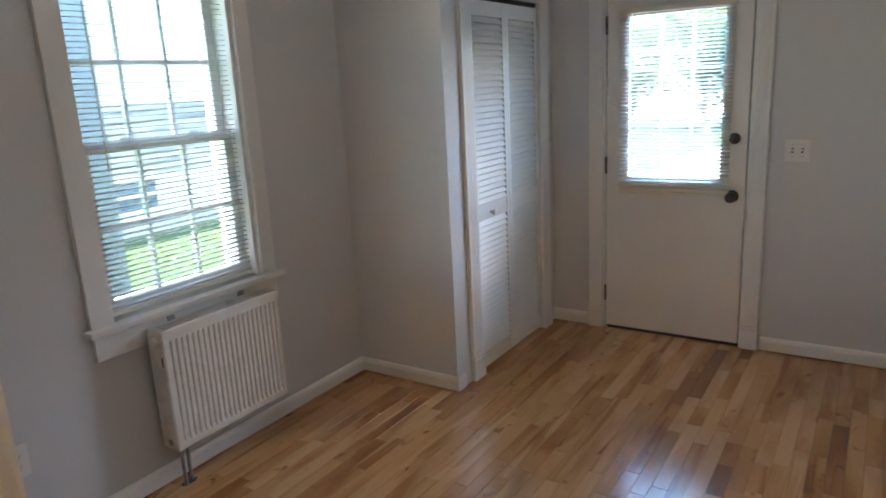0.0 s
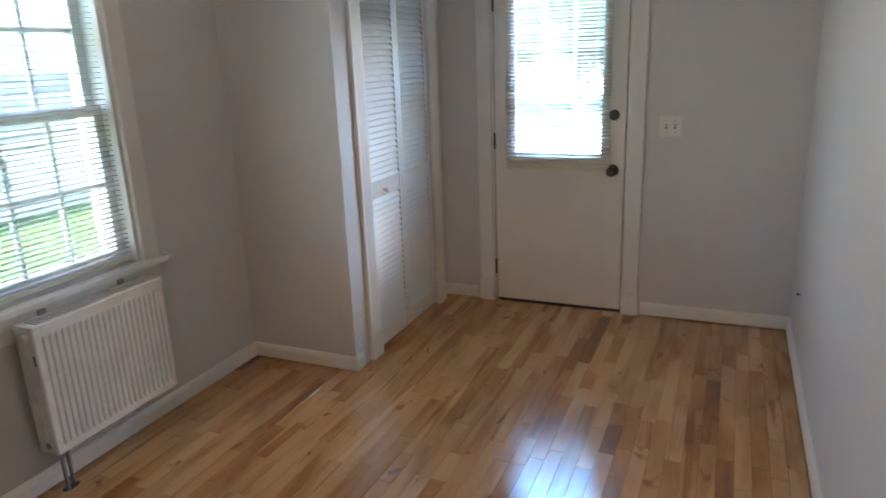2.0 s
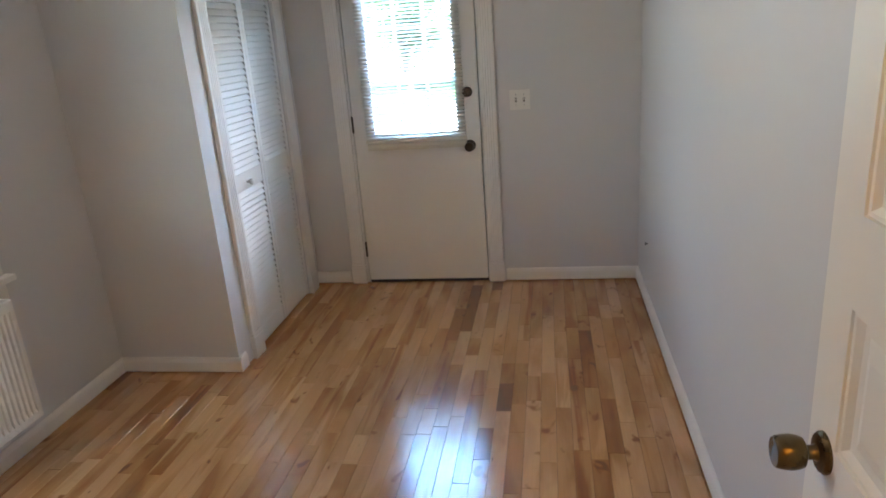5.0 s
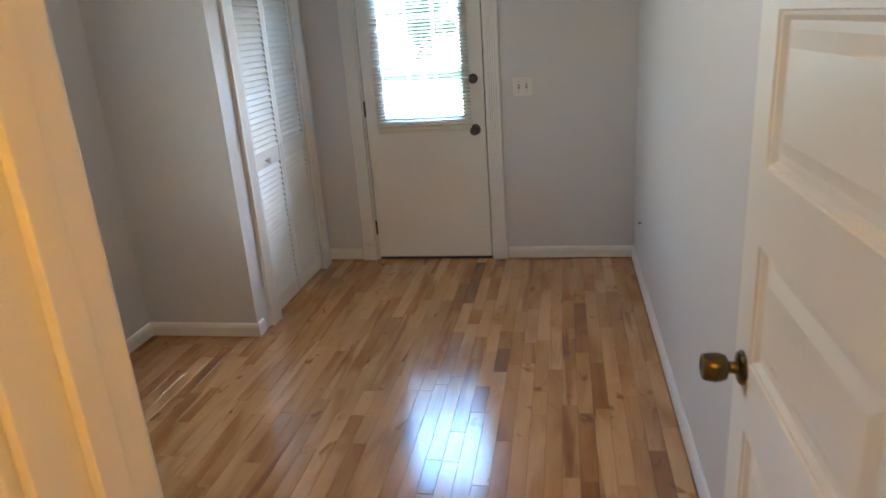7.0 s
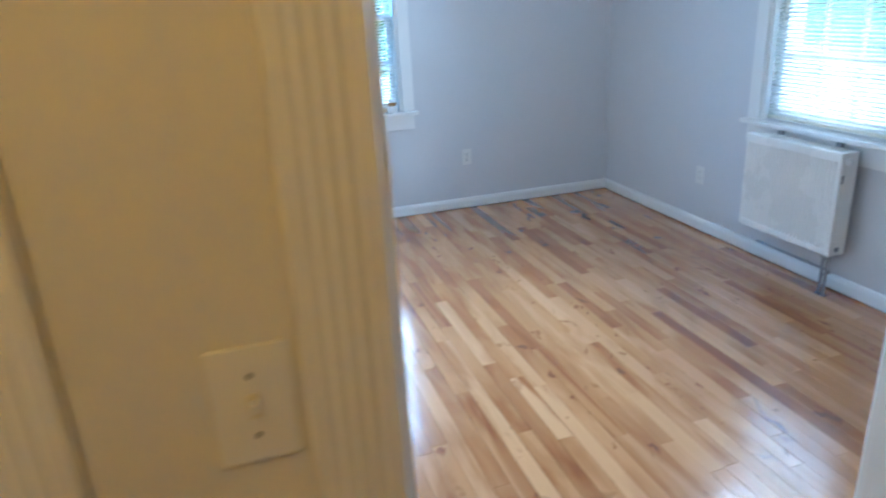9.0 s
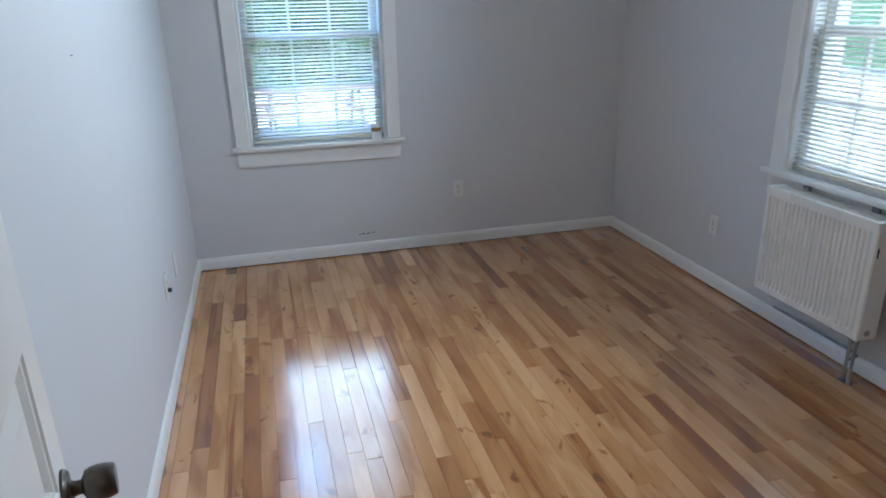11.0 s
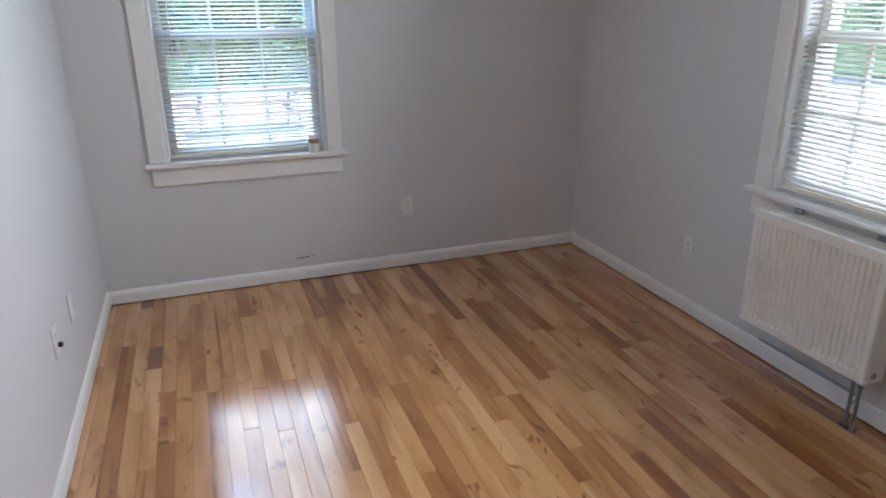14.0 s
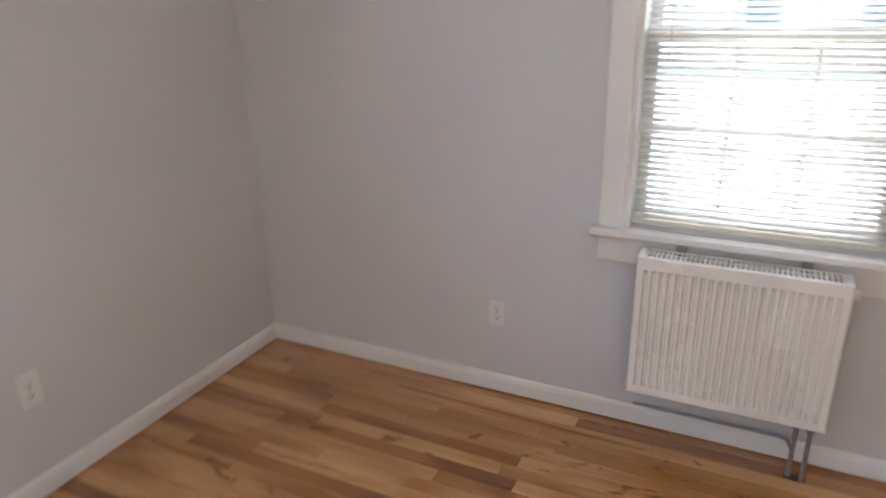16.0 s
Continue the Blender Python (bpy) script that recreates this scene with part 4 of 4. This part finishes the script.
def house(m, w, d, h, wins, label, material=M_SIDING):
    """A small sided house; local -y is the front."""
    e = thing("house", m, label, "house")
    part("wall", boxed(-w / 2, w / 2, 0, d, 0, h), material, e)
    clapboards(e, -w / 2, w / 2, 0, 0.3, h, wins, material)
    part("foundation", boxed(-w / 2 - 0.02, w / 2 + 0.02, -0.03, d + 0.03, 0, 0.28), M_ASPHALT, e)
    bm = extrude(bmesh.new(), [(-0.5, h - 0.05), (d / 2, h + d * 0.32), (d + 0.5, h - 0.05), (d + 0.5, h + 0.10), (d / 2, h + d * 0.32 + 0.18), (-0.5, h + 0.10)], w + 0.8, axes((-w / 2 - 0.4, 0, 0), (0, 1, 0), (0, 0, 1), (1, 0, 0)))
    part("roof", bm, M_ROOF, e)
    for a, b_, c0, c1 in wins:
        bm = bmesh.new()
        for x0, x1, z0, z1 in ((a, a + 0.09, c0, c1), (b_ - 0.09, b_, c0, c1), (a + 0.09, b_ - 0.09, c0, c0 + 0.09), (a + 0.09, b_ - 0.09, c1 - 0.09, c1), (a + 0.09, b_ - 0.09, (c0 + c1) / 2 - 0.025, (c0 + c1) / 2 + 0.025)):
            box(bm, x0, x1, -0.035, 0.03, z0, z1)
        wdw = part("window", bm, M_SASH, e)
        part("pane", boxed(a + 0.09, b_ - 0.09, -0.016, -0.010, c0 + 0.09, c1 - 0.09), M_WINDARK, wdw)
    return e


house(pose(-10.0, 2.2, GZ, 0, 0, 90), 11.0, 7.0, 4.3, [(-0.75, 0.45, 0.34, 0.98), (2.6, 3.6, 0.9, 2.1), (-4.2, -3.2, 0.9, 2.1)], "pale clapboard neighbour house with grey shingles across the lawn")
house(pose(19.0, -3.0, GZ, 0, 0, -90), 14.0, 8.0, 4.6, [(-5.0, -3.8, 1.0, 2.4), (-2.4, -1.2, 1.0, 2.4), (0.2, 1.4, 1.0, 2.4), (2.8, 4.0, 1.0, 2.4)], "pale sided house across the driveway")
house(pose(-6.0, 30.0, GZ), 16.0, 8.0, 4.2, [(-5.0, -3.8, 1.0, 2.4), (1.0, 2.2, 1.0, 2.4)], "white house beyond the yard")
post = thing("porch_post", pose(-4.25, -1.72, GZ), "square pale blue-grey porch post", "porch post")
part("shaft", boxed(-0.11, 0.11, -0.11, 0.11, 0.2, 3.2, 0.008), M_SIDING2, post)
part("base", boxed(-0.14, 0.14, -0.14, 0.14, 0, 0.1995, 0.01), M_SIDING2, post)
part("cap", boxed(-0.14, 0.14, -0.14, 0.14, 3.2005, 3.35, 0.01), M_SIDING2, post)


def tree(m, height, spread, seed, leaves=5200):
    """Tapered trunk, forking limbs and a loose crown of small leaf clumps."""
    rng = random.Random(seed)
    e = thing("tree", m, "leafy green deciduous tree in full summer leaf", "tree", "trees round the house")
    bm = bmesh.new()
    tips = []

    def limb(p, d, r, n, depth):
        pts = [p]
        for k in range(n):
            d = (d + Vector((rng.gauss(0, 0.16), rng.gauss(0, 0.16), rng.gauss(0.05, 0.08)))).normalized()
            pts.append(pts[-1] + d * height * 0.075)
        prev = None
        for k, q in enumerate(pts):
            rr = r * (1 - 0.75 * k / n)
            ring = [bm.verts.new(q + Vector((rr * math.cos(a * math.pi / 3), rr * math.sin(a * math.pi / 3), 0))) for a in range(6)]
            if prev:
                for a in range(6):
                    bm.faces.new((prev[a], prev[(a + 1) % 6], ring[(a + 1) % 6], ring[a]))
            prev = ring
            if depth < 2 and k >= (2 if depth == 0 else 1):
                for _ in range(2 if depth == 0 else 1):
                    a = rng.uniform(0, 6.28)
                    limb(q, (d * 0.5 + Vector((math.cos(a), math.sin(a), rng.uniform(0.0, 0.5))) * spread).normalized(), rr * 0.6, n - 3 if depth == 0 else 3, depth + 1)
        tips.append(pts[-1])
        if depth:
            tips.extend(pts[1:])

    limb(Vector((0, 0, -0.1)), Vector((0, 0, 1)), height * 0.028, 8, 0)
    smooth(part("trunk", bm, M_BARK, e), 80)
    vs, fs = [], []
    for _ in range(leaves):
        c = rng.choice(tips) + Vector((rng.gauss(0, 1), rng.gauss(0, 1), rng.gauss(0, 0.8))) * height * 0.055
        u = Vector((rng.gauss(0, 1), rng.gauss(0, 1), rng.gauss(0, 0.6))).normalized()
        v = u.cross(Vector((rng.gauss(0, 1), rng.gauss(0, 1), rng.gauss(0, 1)))).normalized()
        s = rng.uniform(0.06, 0.13) * height / 8
        i = len(vs)
        n = u.cross(v) * s * 0.25
        vs += [c - u * s, c - v * s * 0.55 + n, c + u * s, c + v * s * 0.55 + n]
        fs += [(i, i + 1, i + 2), (i, i + 2, i + 3)]
    me = bpy.data.meshes.new("crown")
    me.from_pydata(vs, [], fs)
    me.materials.append(M_LEAF)
    crown = new("crown", me)
    crown.parent = e
    return e


t1 = tree(pose(1.4, 18.5, GZ), 5.2, 1.1, 21, 9000)
t2 = tree(pose(4.4, 20.5, GZ), 5.6, 1.2, 22, 9000)
for x, y, r, src in ((7.6, 19.0, 130, t1), (3.0, 25.0, 200, t1), (9.5, 24.0, 300, t2), (-2.0, 24.5, 110, t2), (-5.5, 21.0, 70, t1), (-9.0, 23.5, 50, t2), (0.0, 29.0, 20, t2),
                     (17.5, 9.0, 15, t1), (-8.2, 9.5, 340, t2), (-12.5, 13.5, 250, t1), (16.0, -14.0, 95, t2)):
    copy_thing(src, pose(x, y, GZ, 0, 0, r))


def hedge(x0, x1, y0, y1, h, seed):
    rng = random.Random(seed)
    vs, fs = [], []
    for _ in range(9000):
        c = Vector((rng.uniform(x0, x1), rng.uniform(y0, y1), GZ + h * (1 - rng.random() ** 2.2) * rng.uniform(0.8, 1.1)))
        u = Vector((rng.gauss(0, 1), rng.gauss(0, 1), rng.gauss(0, 1))).normalized()
        v = u.cross(Vector((rng.gauss(0, 1), rng.gauss(0, 1), rng.gauss(0, 1)))).normalized()
        s = rng.uniform(0.06, 0.14)
        i = len(vs)
        vs += [c - u * s, c - v * s * 0.6, c + u * s, c + v * s * 0.6]
        fs += [(i, i + 1, i + 2, i + 3)]
    me = bpy.data.meshes.new("hedge")
    me.from_pydata(vs, [], fs)
    me.materials.append(M_LEAF)
    tagged(new("hedge", me), "overgrown green hedge along the back lawn", "hedge", kind="stuff")


hedge(0.5, 14, 16.5, 18.5, 2.6, 5)

table = thing("picnic_table", pose(1.45, 8.3, GZ + 0.03, 0, 0, 4), "red-brown wooden picnic table on the patio", "picnic table")
for k in range(5):
    part("top_plank", boxed(-1.05, 1.05, -0.36 + k * 0.146, -0.225 + k * 0.146, 0.72, 0.76, 0.005), M_BRICKRED, table)
for y in (-0.72, 0.60):
    part("bench_plank", boxed(-1.05, 1.05, y, y + 0.13, 0.42, 0.46, 0.005), M_BRICKRED, table)
for x in (-0.75, 0.75):
    part("cross_beam", boxed(x - 0.02, x + 0.02, -0.70, 0.72, 0.34, 0.4195, 0.004), M_BRICKRED, table)
    for s in (-1, 1):
        part("leg", extrude(bmesh.new(), [(-0.02, -0.045), (0.02, -0.045), (0.02, 0.045), (-0.02, 0.045)], 0.80, axes((x + 0.042, s * 0.58, 0.0), (1, 0, 0), (0, 1, 0), Vector((0, -s * 0.45, 1)).normalized())), M_BRICKRED, table)

strip_floor("floor_a", A_L, A_R, F_OUT, A_B, (-2.66, 0, -2.75, 0.0), -1.007, 11, "glossy varnished maple strip floor with knots and streaks")
strip_floor("floor_b", B_L, B_R, F_OUT, B_B, (0.09, 2.97, -2.55, 0.3), 0.563, 12, "varnished maple strip floor with long dark streaks", 0.85, 0.22, 2.4)
strip_floor("floor_hall", A_L, B_R, HALL_Y, F_OUT, (9, 9.1, 0, 1), 0.0, 13, "maple strip floor of the hall")
